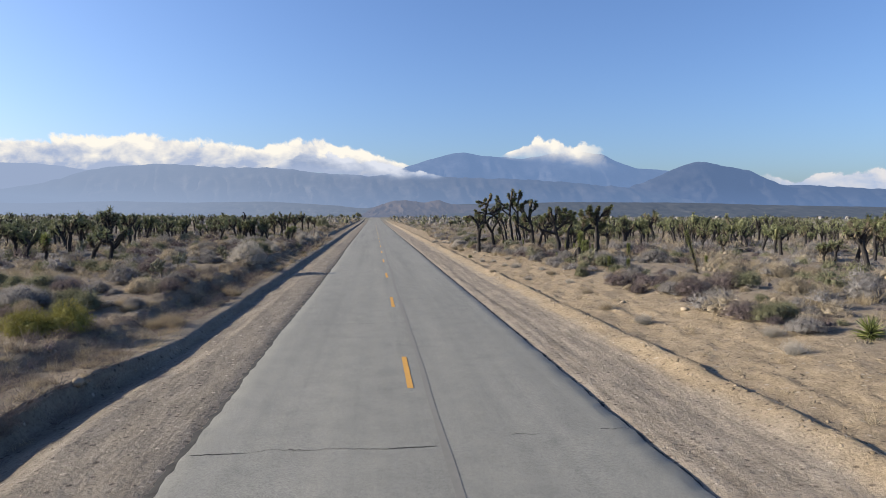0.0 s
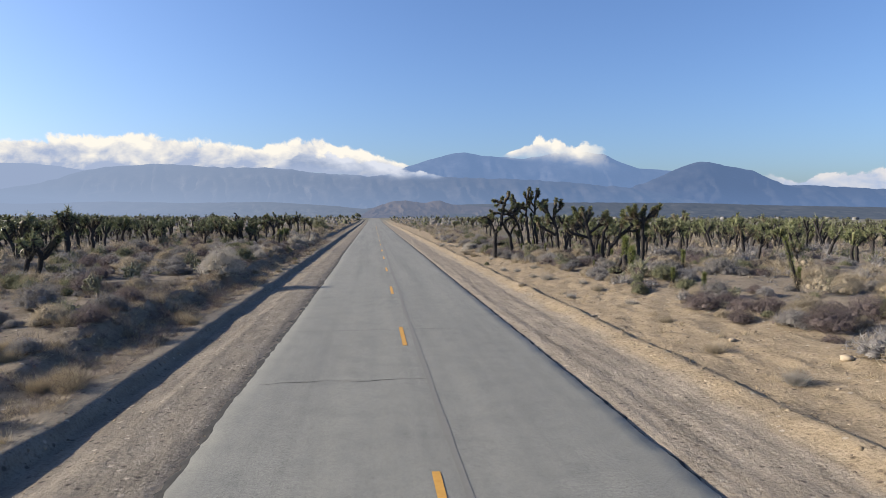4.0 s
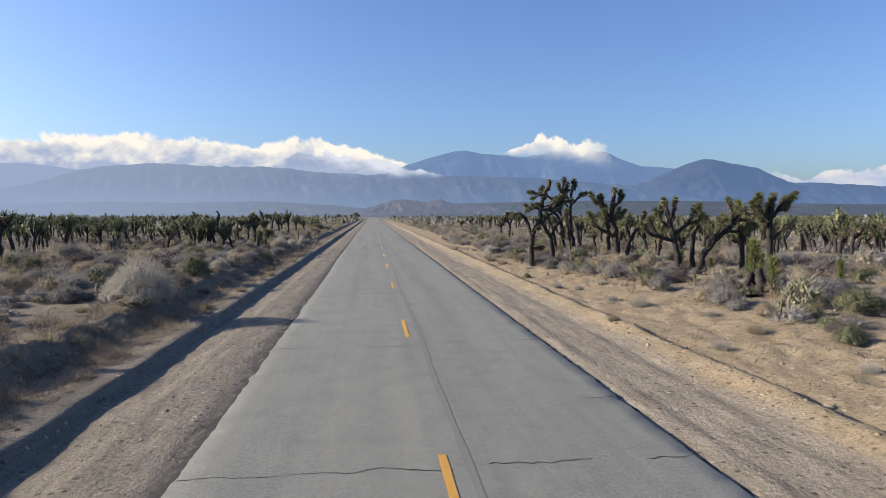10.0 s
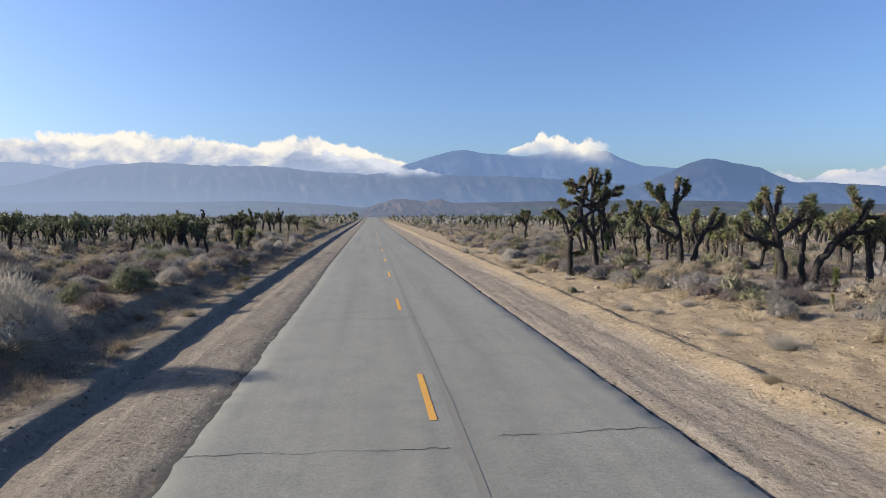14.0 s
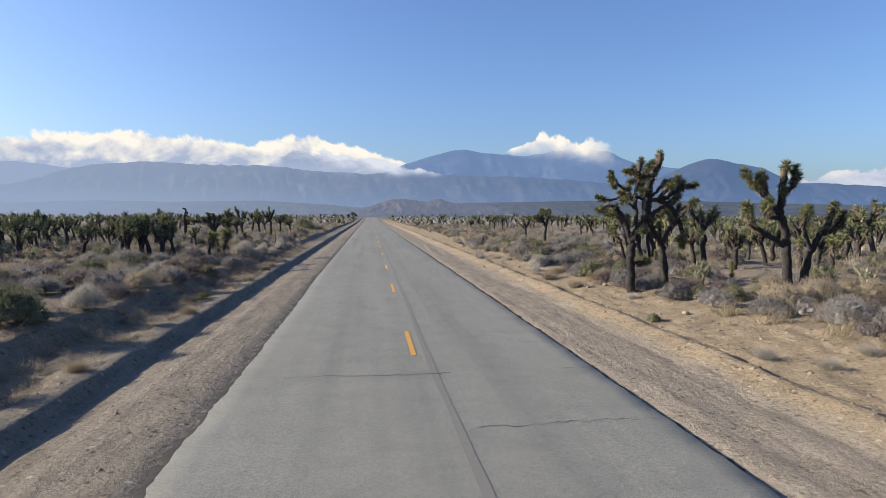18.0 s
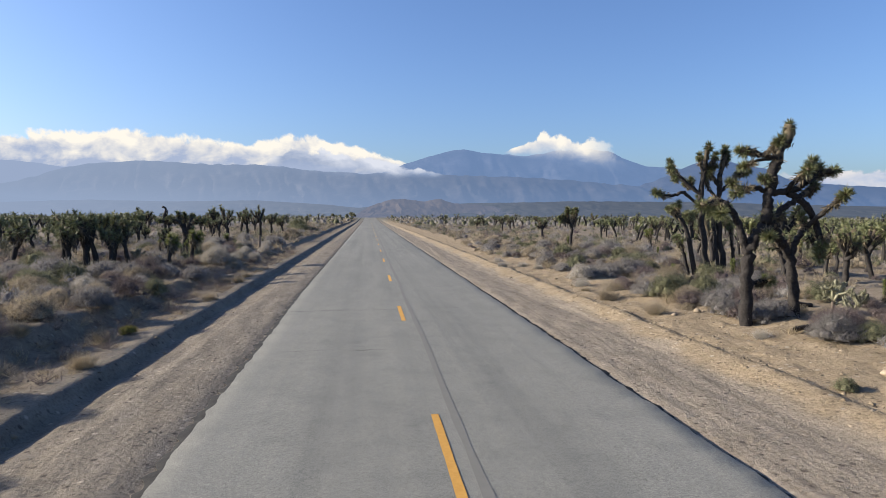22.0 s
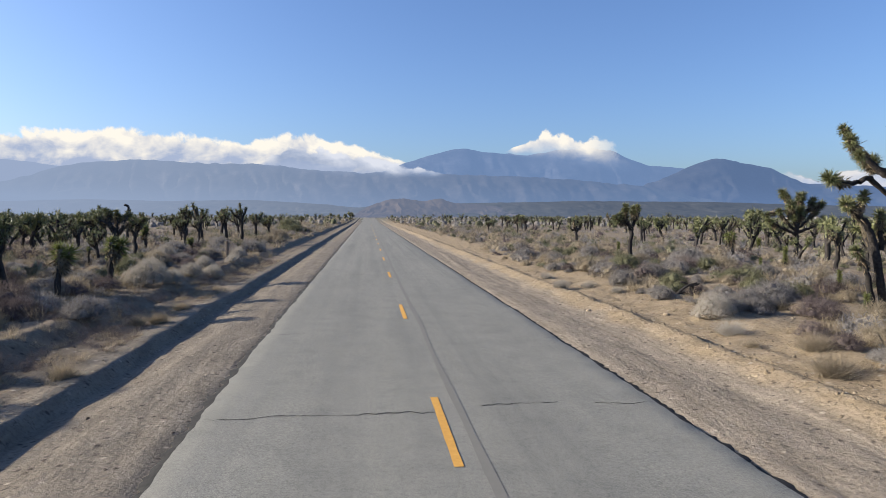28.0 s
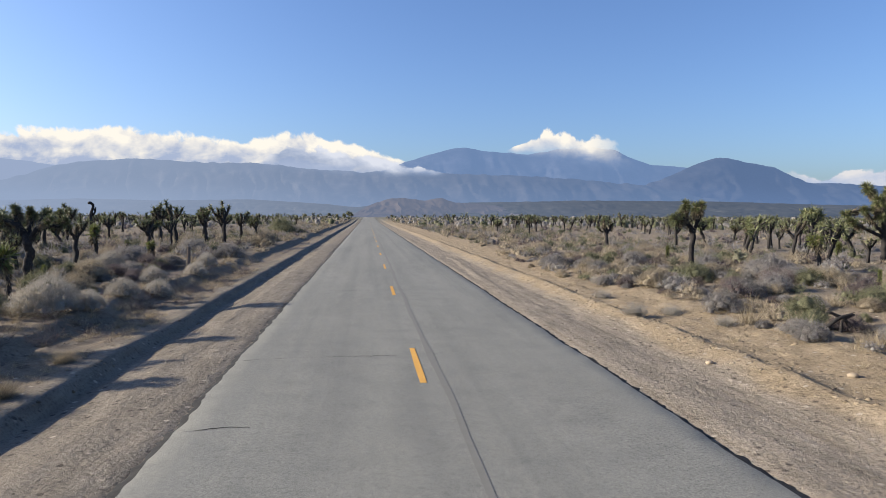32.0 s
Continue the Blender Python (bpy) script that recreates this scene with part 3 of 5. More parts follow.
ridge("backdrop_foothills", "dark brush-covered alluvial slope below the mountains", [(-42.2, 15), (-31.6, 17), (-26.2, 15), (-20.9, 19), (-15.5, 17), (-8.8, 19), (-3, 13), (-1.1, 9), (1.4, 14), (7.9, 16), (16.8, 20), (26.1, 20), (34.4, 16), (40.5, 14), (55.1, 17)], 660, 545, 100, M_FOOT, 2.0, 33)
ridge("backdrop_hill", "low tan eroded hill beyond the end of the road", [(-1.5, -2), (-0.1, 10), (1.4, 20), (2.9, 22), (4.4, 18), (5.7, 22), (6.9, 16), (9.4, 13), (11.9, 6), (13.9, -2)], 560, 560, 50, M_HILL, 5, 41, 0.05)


def cloud(name, label, top, bottom, near, far, mat, extra=1.3):
    b = np.linspace(top[0][0], top[-1][0], 160)
    dist = np.interp(b, [b[0], b[-1]], [near, far])
    t, u = bearing_line(top, b), bearing_line(bottom, b)
    v = np.linspace(0, 1, 24)
    rise = u[:, None] + (t - u)[:, None] * v[None, :] * extra
    D = np.broadcast_to(dist[:, None], rise.shape) + 6 * np.sin(v * 3.0)[None, :]
    X = np.tan(np.radians(b))[:, None] * D
    Z = 3.7 + rise * D
    uv = np.stack(np.broadcast_arrays(np.linspace(0, 1, len(b))[:, None], v[None, :]), -1).reshape(-1, 2)
    ob = new(name, mesh_of(name, np.stack([X, D, Z], -1), quads=grid_quads(len(b), len(v)), materials=[mat], shade=True, uv=uv))
    ob.visible_shadow = False
    return tagged(ob, label, "cloud", kind="structure")


# Painted light and shade tones of the self-glowing clouds.
LIT, SHADE = (0.494, 0.465, 0.414), (0.196, 0.233, 0.32)
C1 = [(-37.3, 98), (-28.3, 103), (-23.6, 109), (-19.3, 115), (-15.5, 107), (-12.4, 101), (-9.9, 97), (-6.4, 109), (-5, 108), (-2, 98), (1.9, 79), (5.9, 62)]
cloud("backdrop_cloud_bank", "long white cloud bank lying behind the ridge", C1, [(-37.3, 60), (-28.3, 62), (-19.3, 60), (-12.4, 60), (-6.4, 60), (-2, 54), (1.9, 54), (5.9, 53)], 960, 880, cloud_material("cloud_bank", 3.0, LIT, SHADE, 0.34))
cloud("backdrop_cloud_spill", "thin cloud spilling over the ridge", [(-8.5, 70), (-6.4, 96), (-4, 92), (-2, 88), (1.9, 74), (6.5, 60)], [(-8.5, 60), (-5, 56), (-2, 50), (1.9, 50), (6.5, 52)], 748, 740, cloud_material("cloud_spill", 9.0, (0.363, 0.378, 0.422), (0.138, 0.178, 0.265), 0.5, 0.10, 0.55))
cloud("backdrop_cloud_cap", "white cloud capping the mountain peak", [(11.0, 91), (12.9, 105), (14.4, 118), (16.3, 121), (17.3, 114), (18.2, 117), (19.7, 103), (21.3, 76)], [(11.0, 86), (14.4, 80), (16.8, 70), (19.2, 60), (21.3, 58)], 705, 690, cloud_material("cloud_cap", 61.0, LIT, (0.16, 0.211, 0.32), 0.56, 0.12, 0.6, 0.4))
cloud("backdrop_cloud_east", "low white clouds behind the long ridge", [(31.4, 60), (32.8, 68), (33.6, 60), (34.4, 55), (35.6, 64), (37.4, 67), (39.2, 73), (40.5, 76), (44.8, 81), (50.4, 79), (56, 74)], [(31.4, 50), (33.6, 40), (35.6, 40), (40.5, 36), (56, 36)], 748, 700, cloud_material("cloud_east", 22.0, (0.38, 0.372, 0.378), (0.22, 0.262, 0.35), 0.45))


# ---- plants: shapes ----
def blades(soup, o, d, length, width, r, out=None):
    """Narrow pointed leaves from the points o along d; with out, their flat sides turn that way."""
    o, d = np.asarray(o, float), unit(d)
    n = len(o)
    face = r.normal(size=(n, 3))
    side = unit(np.cross(d, face if out is None else unit(out) + face * 0.4))
    length, width = np.broadcast_to(length, n)[:, None], np.broadcast_to(width, n)[:, None]
    v = np.stack([o - side * width / 2, o + side * width / 2, o + d * length], 1)
    soup.add(v, np.arange(3 * n).reshape(n, 3))


def around(axis, angle, r):
    """Directions at the given angles from an axis, turned at random round it."""
    axis = unit(axis)
    ref = np.array([0.3, 1.0, 0.2]) if abs(axis[1]) < 0.8 else np.array([1.0, 0.1, 0.2])
    a = unit(np.cross(axis, ref))
    b = np.cross(axis, a)
    phi = r.random(len(angle)) * 2 * np.pi
    return np.cos(angle)[:, None] * axis + np.sin(angle)[:, None] * (np.cos(phi)[:, None] * a + np.sin(phi)[:, None] * b)


def rosette(green, dead, p, d, size, n, r):
    """A head of stiff pointed leaves with a skirt of dead ones below it."""
    p, d = np.asarray(p, float), unit(d)
    k = r.random(n)
    ang = np.arccos(1 - k * 1.6)
    back = 0.55 * size * r.random(n) * (k > 0.35)
    blades(green, p[None] - d * back[:, None], around(d, ang, r), size * (0.7 + 0.35 * r.random(n)), size * (0.15 if n < 150 else 0.11), r)
    m = int(n * 0.55)
    ang = 1.75 + 0.9 * r.random(m)
    back = size * (0.35 + 1.1 * r.random(m))
    blades(dead, p[None] - d * back[:, None], around(d, ang, r), size * (0.45 + 0.3 * r.random(m)), size * 0.14, r)


def joined(*soups):
    all_v, all_t, n = [], [], 0
    for s in soups:
        if not s.n:
            continue
        v, t, q = s.arrays()
        t = np.concatenate([t, q[:, [0, 1, 2]], q[:, [0, 2, 3]]]) if len(q) else t
        all_v.append(v)
        all_t.append(t + n)
        n += len(v)
    return np.concatenate(all_v), np.concatenate(all_t)


def two_tone(name, green, dead, leaf=None):
    """One head: its green leaves and the dead ones under them in one mesh."""
    (v, t), (w, u) = joined(green), joined(dead)
    return mesh_of(name, np.concatenate([v, w]), np.concatenate([t, u + len(v)]), materials=[leaf or LEAF, DEAD], slots=[0] * len(t) + [1] * len(u))


def bend(pts, n=6):
    """A smooth line through the points."""
    pts = np.asarray(pts, float)
    t = np.arange(len(pts))
    u = np.linspace(0, len(pts) - 1, (len(pts) - 1) * n + 1)
    out = np.stack([np.interp(u, t, pts[:, i]) for i in range(3)], 1)
    for _ in range(3):
        out[1:-1] = (out[:-2] + 2 * out[1:-1] + out[2:]) / 4
    return out


def joshua_parts(limbs, size, n, r, sides=8, shag=26, steps=6):
    """Limbs: (thick, thin, points). Each limb ends in a head of leaves."""
    wood, heads = Soup(), []
    for r0, r1, pts in limbs:
        line = bend(pts, steps)
        head, dead = Soup(), Soup()
        line[1:-1] += r.normal(size=line[1:-1].shape) * r1 * 0.25
        wood.tube(line, np.linspace(r0, r1, len(line)), sides, 0.35, r)
        rosette(head, dead, line[-1] + unit(line[-1] - line[-3]) * size * 0.2, unit(line[-1] - line[-3]) + np.array([0, 0, 0.25]), size * (0.85 + 0.3 * r.random()), n, r)
        heads.append((head, dead))
        core = np.vstack([line[len(line) * 3 // 5:], line[-1] + unit(line[-1] - line[-3]) * size * 0.25])
        if len(core) > 2 and steps > 1:
            core = np.vstack([core[:-1:2], core[-1]])
            dead.tube(core, np.linspace(r1 * 1.05, r1 * 1.2, len(core)), 5, 0.5, r)
        k = int(shag)
        if k:
            at = r.integers(len(line) * 3 // 5, len(line) - 1, k)
            way = unit(line[at + 1] - line[at])
            out = unit(r.normal(size=(k, 3)))
            out = unit(out - (out * way).sum(1)[:, None] * way)
            blades(dead, line[at] + out * r1 * 0.9 + way * r.normal(size=(k, 1)) * 0.08, out * 0.55 - way * 0.8, size * 0.62, size * 0.13, r)
    return wood, heads


def joshua_tree(name, label, parts, group="", leaf=None):
    wood, heads = parts
    root = new(name)
    root.empty_display_size = 0.3
    part("trunk", wood.mesh("trunk", BARK, True), root, "dark furrowed trunk with forking limbs")
    for green, dead in heads:
        part("leaf_head", two_tone("leaf_head", green, dead, leaf), root, "green spiky leaves over a skirt of dead ones")
    return tagged(root, label, "Joshua tree", group)


def grand_joshua_tree(label, limbs, r, twigs=1.0, head=0.29):
    """A tree seen closely: the first limb is the trunk, each limb a part that carries its own head."""
    root = new("joshua_tree")
    root.empty_display_size = 0.3
    for r0, r1, pts in list(limbs):
        line = bend(pts)
        if r.random() > twigs:
            continue
        for at in (0.62 + 0.2 * r.random(),):
            p = line[int(at * (len(line) - 1))]
            way = unit(unit(line[-1] - line[-4]) + r.normal(size=3) * 0.7 + np.array([0, 0, 0.35]))
            limbs.append((r1 * 0.9, r1 * 0.75, [p, p + way * 0.2, p + way * (0.3 + 0.25 * r.random()) + np.array([0, 0, 0.12])]))
    for k, limb in enumerate(limbs):
        wood, heads = joshua_parts([limb], head, 330, r, 8, 60)
        low = limb[2][0][2] < 0.1
        bough = part("trunk" if low else "limb", wood.mesh("trunk" if low else "limb", BARK, True), root, "dark furrowed trunk" if low else "")
        part("leaf_head", two_tone("leaf_head", *heads[0]), bough, "green spiky leaves over a skirt of dead ones")
    return tagged(root, label, "Joshua tree", "Joshua trees by the road")


def random_limbs(r, height, spread, levels=2):
    """The limbs of a Joshua tree that nobody sees closely."""
    limbs = []
    rad = 0.06 + 0.03 * height
    fork = height * (0.45 + 0.15 * r.random())
    lean = r.normal(size=2) * 0.12 * height
    top = np.array([lean[0] * 0.5, lean[1] * 0.5, fork])

    def arm(start, way, length, thick, level):
        mid = start + way * length * 0.5 + np.array([0, 0, 0.04 * length])
        end = start + unit(way + np.array([0, 0, 0.45])) * length
        limbs.append((thick, thick * 0.72, [start, mid, end]))
        if level:
            for _ in range(r.integers(1, 3)):
                w = unit(way + r.normal(size=3) * 0.65 + np.array([0, 0, 0.25]))
                arm(mid, w, length * (0.5 + 0.35 * r.random()), thick * 0.7, level - 1)

    limbs.append((rad, rad * 0.72, [np.array([0, 0, -0.1]), np.array([lean[0] * 0.2, lean[1] * 0.2, fork * 0.5]), top, top + np.array([lean[0], lean[1], 0.35 * height]) * 0.7]))
    a0 = r.random() * 6.28
    k = r.integers(2, 5)
    for i in range(k):
        a = a0 + i * 6.28 / k + r.normal() * 0.4
        w = unit(np.array([math.cos(a) * spread, math.sin(a) * spread, 0.75 + 0.5 * r.random()]))
        arm(top - np.array([0, 0, 0.25 * r.random() * fork]), w, height * (0.25 + 0.15 * r.random()), rad * 0.75, levels - 1)
    return limbs


def young_parts(r, height, n=420, lean=(0, 0)):
    wood, dead, green = Soup(), Soup(), Soup()
    top = np.array([lean[0], lean[1], height * 0.86])
    wood.tube(bend([np.array([0, 0, -0.08]), top * 0.5, top]), np.linspace(0.07, 0.05, 13), 6, 0.2, r)
    at = r.random(n) ** 0.8
    o = top[None] * (0.22 + 0.8 * at)[:, None]
    blades(green, o, around(unit(top), 0.35 + 0.75 * r.random(n), r), 0.22, 0.022, r)
    m = n // 3
    o = top[None] * (0.08 + 0.35 * r.random(m))[:, None]
    blades(dead, o, around(unit(top), 1.7 + 0.8 * r.random(m), r), 0.24, 0.03, r)
    return wood, [(green, dead)]


def dome(r, n, low=0.05):
    d = r.normal(size=(n, 3))
    d[:, 2] = np.abs(d[:, 2]) * 0.9 + low
    return unit(d)


def brush_parts(r, leaves=2600, flat=0.62, leaf=0.05, wide=0.013, lumps=11, hull=0.55, stray=0.6, twigs=60, rings=2, upward=0.45):
    """A bush one metre wide: rounded lumps of small leaves over a woody heart, with stray twigs."""
    stems, foliage = Soup(), Soup()
    size = (0.13 if lumps > 5 else 0.21 if lumps > 1 else 0.42) + 0.12 * r.random(lumps)
    a = np.arange(lumps) * 2.4 + r.random() * 6
    reach = np.sqrt((np.arange(lumps) + 0.4) / lumps) * np.clip(0.5 - size, 0, 1) * (0.85 + 0.3 * r.random(lumps))
    up = ((0.30 if lumps > 5 else 0.12 if lumps > 1 else 0.02) - 0.7 * reach) * (0.75 + 0.5 * r.random(lumps))
    mid = np.stack([np.cos(a) * reach, np.sin(a) * reach, np.clip(up, 0.02, 1)], 1)
    if hull:
        seg = 6
        e = np.linspace(-0.2, 0.65 if rings < 2 else 0.9, rings + 1)
        ring = np.arange(seg) / seg * 2 * np.pi
        q = np.array([(math.cos(b) * math.cos(c), math.sin(b) * math.cos(c), math.sin(c)) for c in e for b in ring] + [(0, 0, 1.0)])
        k = rings * seg
        quads = [(seg * i + j, seg * i + (j + 1) % seg, seg * i + seg + (j + 1) % seg, seg * i + seg + j) for i in range(rings) for j in range(seg)]
        tris = [(k + j, k + (j + 1) % seg, k + seg) for j in range(seg)]
        for c, w in zip(mid, size):
            p = c + q * w * hull * (0.8 + 0.4 * r.random((len(q), 1)))
            p[:, 2] *= flat * 2
            stems.add(p, tris, quads)
    if twigs:
        d = dome(r, twigs, 0.1)
        root = r.normal(size=(twigs, 3)) * 0.06
        root[:, 2] = -0.03
        tip = d * (0.42 + 0.16 * r.random((twigs, 1)))
        tip[:, 2] *= flat * 1.5
        blades(stems, root, tip - root, np.linalg.norm(tip - root, axis=1), 0.008, r)
    if leaves:
        k = r.choice(lumps, leaves * 2, p=size ** 2 / (size ** 2).sum())
        d = dome(r, leaves * 2, -0.25)
        p = mid[k] + d * (size[k] * (0.66 + 0.46 * r.random(leaves * 2)))[:, None]
        deep = (np.linalg.norm(p[:, None] - mid[None], axis=2) < size[None] * 0.6).any(1) | (p[:, 2] < 0.015)
        p, d = p[~deep][:leaves], d[~deep][:leaves]
        p[:, 2] *= flat * 2
        n = len(p)
        blades(foliage, p, d * 0.5 + r.normal(size=(n, 3)) * stray + np.array([0, 0, upward]), leaf * (0.6 + 0.8 * r.random(n)), wide, r, d)
    return stems, foliage


def tuft_parts(r, n=110, height=0.5, spread=0.55, wide=0.012):
    s = Soup()
    d = dome(r, n, 0.25)
    d[:, :2] *= spread / 0.55
    o = np.concatenate([r.normal(size=(n, 2)) * 0.10, np.full((n, 1), -0.02)], 1)
    blades(s, o, d + np.array([0, 0, 0.45]), height * (0.6 + 0.6 * r.random(n)), wide, r)
    return s


def cholla_parts(r, height=1.2):
    """A branched cactus of short spiny joints."""
    stem, joints = Soup(), Soup()

    def limb(p, d, level):
        length = (0.34, 0.26, 0.20, 0.16)[level] * height * (0.7 + 0.6 * r.random())
        q = p + unit(d) * length
        target = stem if level == 0 else joints
        target.tube(bend([p, (p + q) / 2 + r.normal(size=3) * 0.02, q], 2), np.array([0.8, 1, 1.05, 1, 0.75]) * (0.05, 0.038, 0.034, 0.032)[level], 6, 0.2, r)
        n = (10, 44, 44, 40)[level]
        at = p + (q - p) * r.random((n, 1))
        out = unit(r.normal(size=(n, 3)))
        blades(joints, at + out * 0.04, out + unit(d) * 0.3, 0.065, 0.012, r)
        if level < 3:
            for _ in range((4, 3, 2)[level]):
                limb(p + (q - p) * (0.6 + 0.4 * r.random()), unit(d * 0.5 + r.normal(size=3) * 0.65 + np.array([0, 0, 0.35])), level + 1)

    limb(np.array([0, 0, -0.05]), np.array([0.0, 0.05, 1.0]), 0)
    return stem, joints


# ---- the large Joshua trees beside the road ----
def flat_limbs(table, r, depth=0.35):
    """Limbs from (thick, thin, side and height pairs); limbs that start at one place keep one depth."""
    limbs = []
    for k, (r0, r1, pts) in enumerate(table):
        off = r.normal() * depth if pts[0][1] > 0.1 else 0.0
        line = []
        for i, (x, z) in enumerate(pts):
            line.append((x, off * i / (len(pts) - 1), z))
        limbs.append((r0, r1, line))
    return limbs


ROADSIDE = [(0.16, 0.11, [(0.22, -0.1), (0.12, 1.17), (0.19, 2), (0.41, 2.41), (0.71, 2.78), (0.68, 3.32), (0.82, 4.11), (0.91, 4.51), (1.21, 4.94), (1.24, 5.25)]),
    (0.1, 0.08, [(0.17, 1.92), (0.06, 2.25), (-0.04, 2.66), (-0.2, 2.99), (-0.43, 3.27), (-0.69, 3.32), (-1, 3.2)]),
    (0.07, 0.07, [(-0.43, 3.27), (-0.61, 3.18), (-0.69, 3.02)]),
    (0.08, 0.07, [(0.88, 4.44), (0.56, 4.52), (0.35, 4.62), (0.1, 4.65)]),
    (0.06, 0.06, [(0.56, 4.52), (0.62, 4.69), (0.64, 4.83)]),
    (0.05, 0.02, [(0.84, 4.44), (0.56, 4.42), (0.36, 4.29)]),
    (0.07, 0.07, [(0.81, 3.73), (0.68, 3.82), (0.56, 3.9)])]
ROADSIDE_EAST = [(0.07, 0.06, [(0.87, 3.52), (0.55, 3.65), (0.2, 3.68), (-0.04, 3.55)]),
    (0.09, 0.07, [(0.8, 3.55), (1.48, 3.61), (1.85, 3.81), (2.27, 4.06), (2.76, 4.15)]),
    (0.07, 0.07, [(1.66, 3.69), (1.77, 4.02), (1.97, 4.32)]),
    (0.07, 0.07, [(1.85, 3.81), (2.05, 4.03), (2.19, 4.19)]),
    (0.07, 0.07, [(1.22, 3.59), (1.35, 3.9), (1.47, 4.12)]),
    (0.08, 0.07, [(0.78, 2.79), (1.23, 3.22), (1.66, 3.49), (1.96, 3.69)])]
ROADSIDE_LOW = [(0.1, 0.07, [(1.25, 3.56), (1.76, 3.23), (2.02, 2.74), (2.15, 2.24), (2.1, 1.87)]),
    (0.14, 0.1, [(1.6, -0.1), (1.48, 1.16), (1.36, 1.83), (1.11, 2.24), (0.89, 2.71), (0.74, 2.91)]),
    (0.08, 0.07, [(1.39, 1.86), (1.57, 2.36), (1.78, 2.63), (1.7, 2.86)]),
    (0.07, 0.05, [(1.76, 2.59), (1.94, 3.03), (2.14, 3.46)]),
    (0.08, 0.08, [(0.71, 2.66), (0.54, 2.58), (0.41, 2.41)]),
    (0.05, 0.05, [(0.26, 1.17), (0.49, 1.2), (0.72, 1.2)])]
ROADSIDE = ROADSIDE + ROADSIDE_EAST + ROADSIDE_LOW
TALL_PAIR = [(0.15, 0.09, [(0.07, -0.1), (-0.24, 2.09), (-0.39, 3.87), (-0.25, 4.76), (-0.04, 5.96)]),
    (0.08, 0.07, [(-0.28, 4.69), (-0.42, 5.13), (-0.57, 5.51)]),
    (0.08, 0.07, [(-0.21, 4.76), (-0.02, 5.14), (0.17, 5.52)]),
    (0.08, 0.06, [(-0.25, 4.76), (-0.08, 4.95), (0.25, 5.08)]),
    (0.09, 0.07, [(-0.41, 3.81), (-1.14, 4.37), (-1.48, 4.8), (-1.7, 5.3)]),
    (0.08, 0.07, [(-1.28, 4.49), (-1.68, 4.68), (-1.95, 4.92)]),
    (0.07, 0.06, [(-1.41, 4.62), (-1.67, 4.49), (-1.87, 4.49)])]
TALL_PAIR_EAST = [(0.08, 0.07, [(-0.48, 3.24), (-1.26, 3.93), (-1.72, 3.71), (-2.25, 3.7), (-2.65, 3.83)]),
    (0.07, 0.06, [(-0.52, 3.87), (-0.73, 4.12), (-0.87, 4.37)]),
    (0.15, 0.09, [(0.88, -0.1), (0.57, 2.09), (0.5, 3.62), (0.6, 4.89), (0.77, 5.84)]),
    (0.08, 0.07, [(0.6, 3.88), (1.02, 4.33), (1.35, 4.75)]),
    (0.07, 0.06, [(1.28, 4.65), (1.48, 4.75), (1.62, 4.8)]),
    (0.08, 0.07, [(0.49, 4.19), (0.13, 4.7), (-0.01, 4.88)]),
    (0.08, 0.07, [(0.5, 3.49), (0.01, 4), (-0.14, 4.63)])]
TALL_PAIR_LOW = [(0.07, 0.06, [(0.62, 4.89), (0.85, 5.34), (0.91, 5.59)]),
    (0.12, 0.08, [(-0.54, -0.1), (-1.02, 2.22), (-1.5, 2.72), (-1.9, 3.04)]),
    (0.08, 0.07, [(-1.15, 2.41), (-1.3, 2.85), (-1.33, 3.13)]),
    (0.08, 0.06, [(-0.73, 1.71), (-0.81, 2.22), (-0.87, 2.73)]),
    (0.09, 0.08, [(-0.89, -0.1), (-1.19, 1.14), (-1.51, 1.65)]),
    (0.09, 0.07, [(0.6, -0.1), (0.34, 2.09), (0.17, 3.37)]),
    (0.09, 0.07, [(1.49, -0.1), (1.29, 1.19), (1.12, 2.22)])]
TALL_PAIR = TALL_PAIR + TALL_PAIR_EAST + TALL_PAIR_LOW
CANDELABRA = [(0.17, 0.09, [(0, -0.1), (-0.05, 0.9), (-0.15, 1.8), (-0.4, 2.6), (-0.3, 3.3), (-0.2, 4.1)]), (0.10, 0.075, [(-0.1, 1.4), (-1.0, 1.85), (-1.5, 2.1), (-1.75, 2.6)]),
              (0.09, 0.07, [(-0.35, 2.4), (-0.75, 3.0), (-1.0, 3.75)]), (0.08, 0.07, [(-0.75, 3.0), (-1.05, 3.2), (-1.35, 3.5)]), (0.07, 0.065, [(-0.35, 2.3), (-0.7, 2.4), (-0.9, 2.75)]),
              (0.08, 0.07, [(-0.3, 3.1), (0.05, 3.4), (0.3, 3.75)]), (0.13, 0.08, [(0.55, -0.1), (0.65, 0.8), (0.9, 1.5), (1.35, 2.0), (1.6, 2.7)]), (0.08, 0.07, [(1.2, 1.8), (1.6, 1.9), (2.0, 2.15)]), (0.08, 0.07, [(0.8, 1.3), (0.5, 2.0), (0.7, 2.6)])]
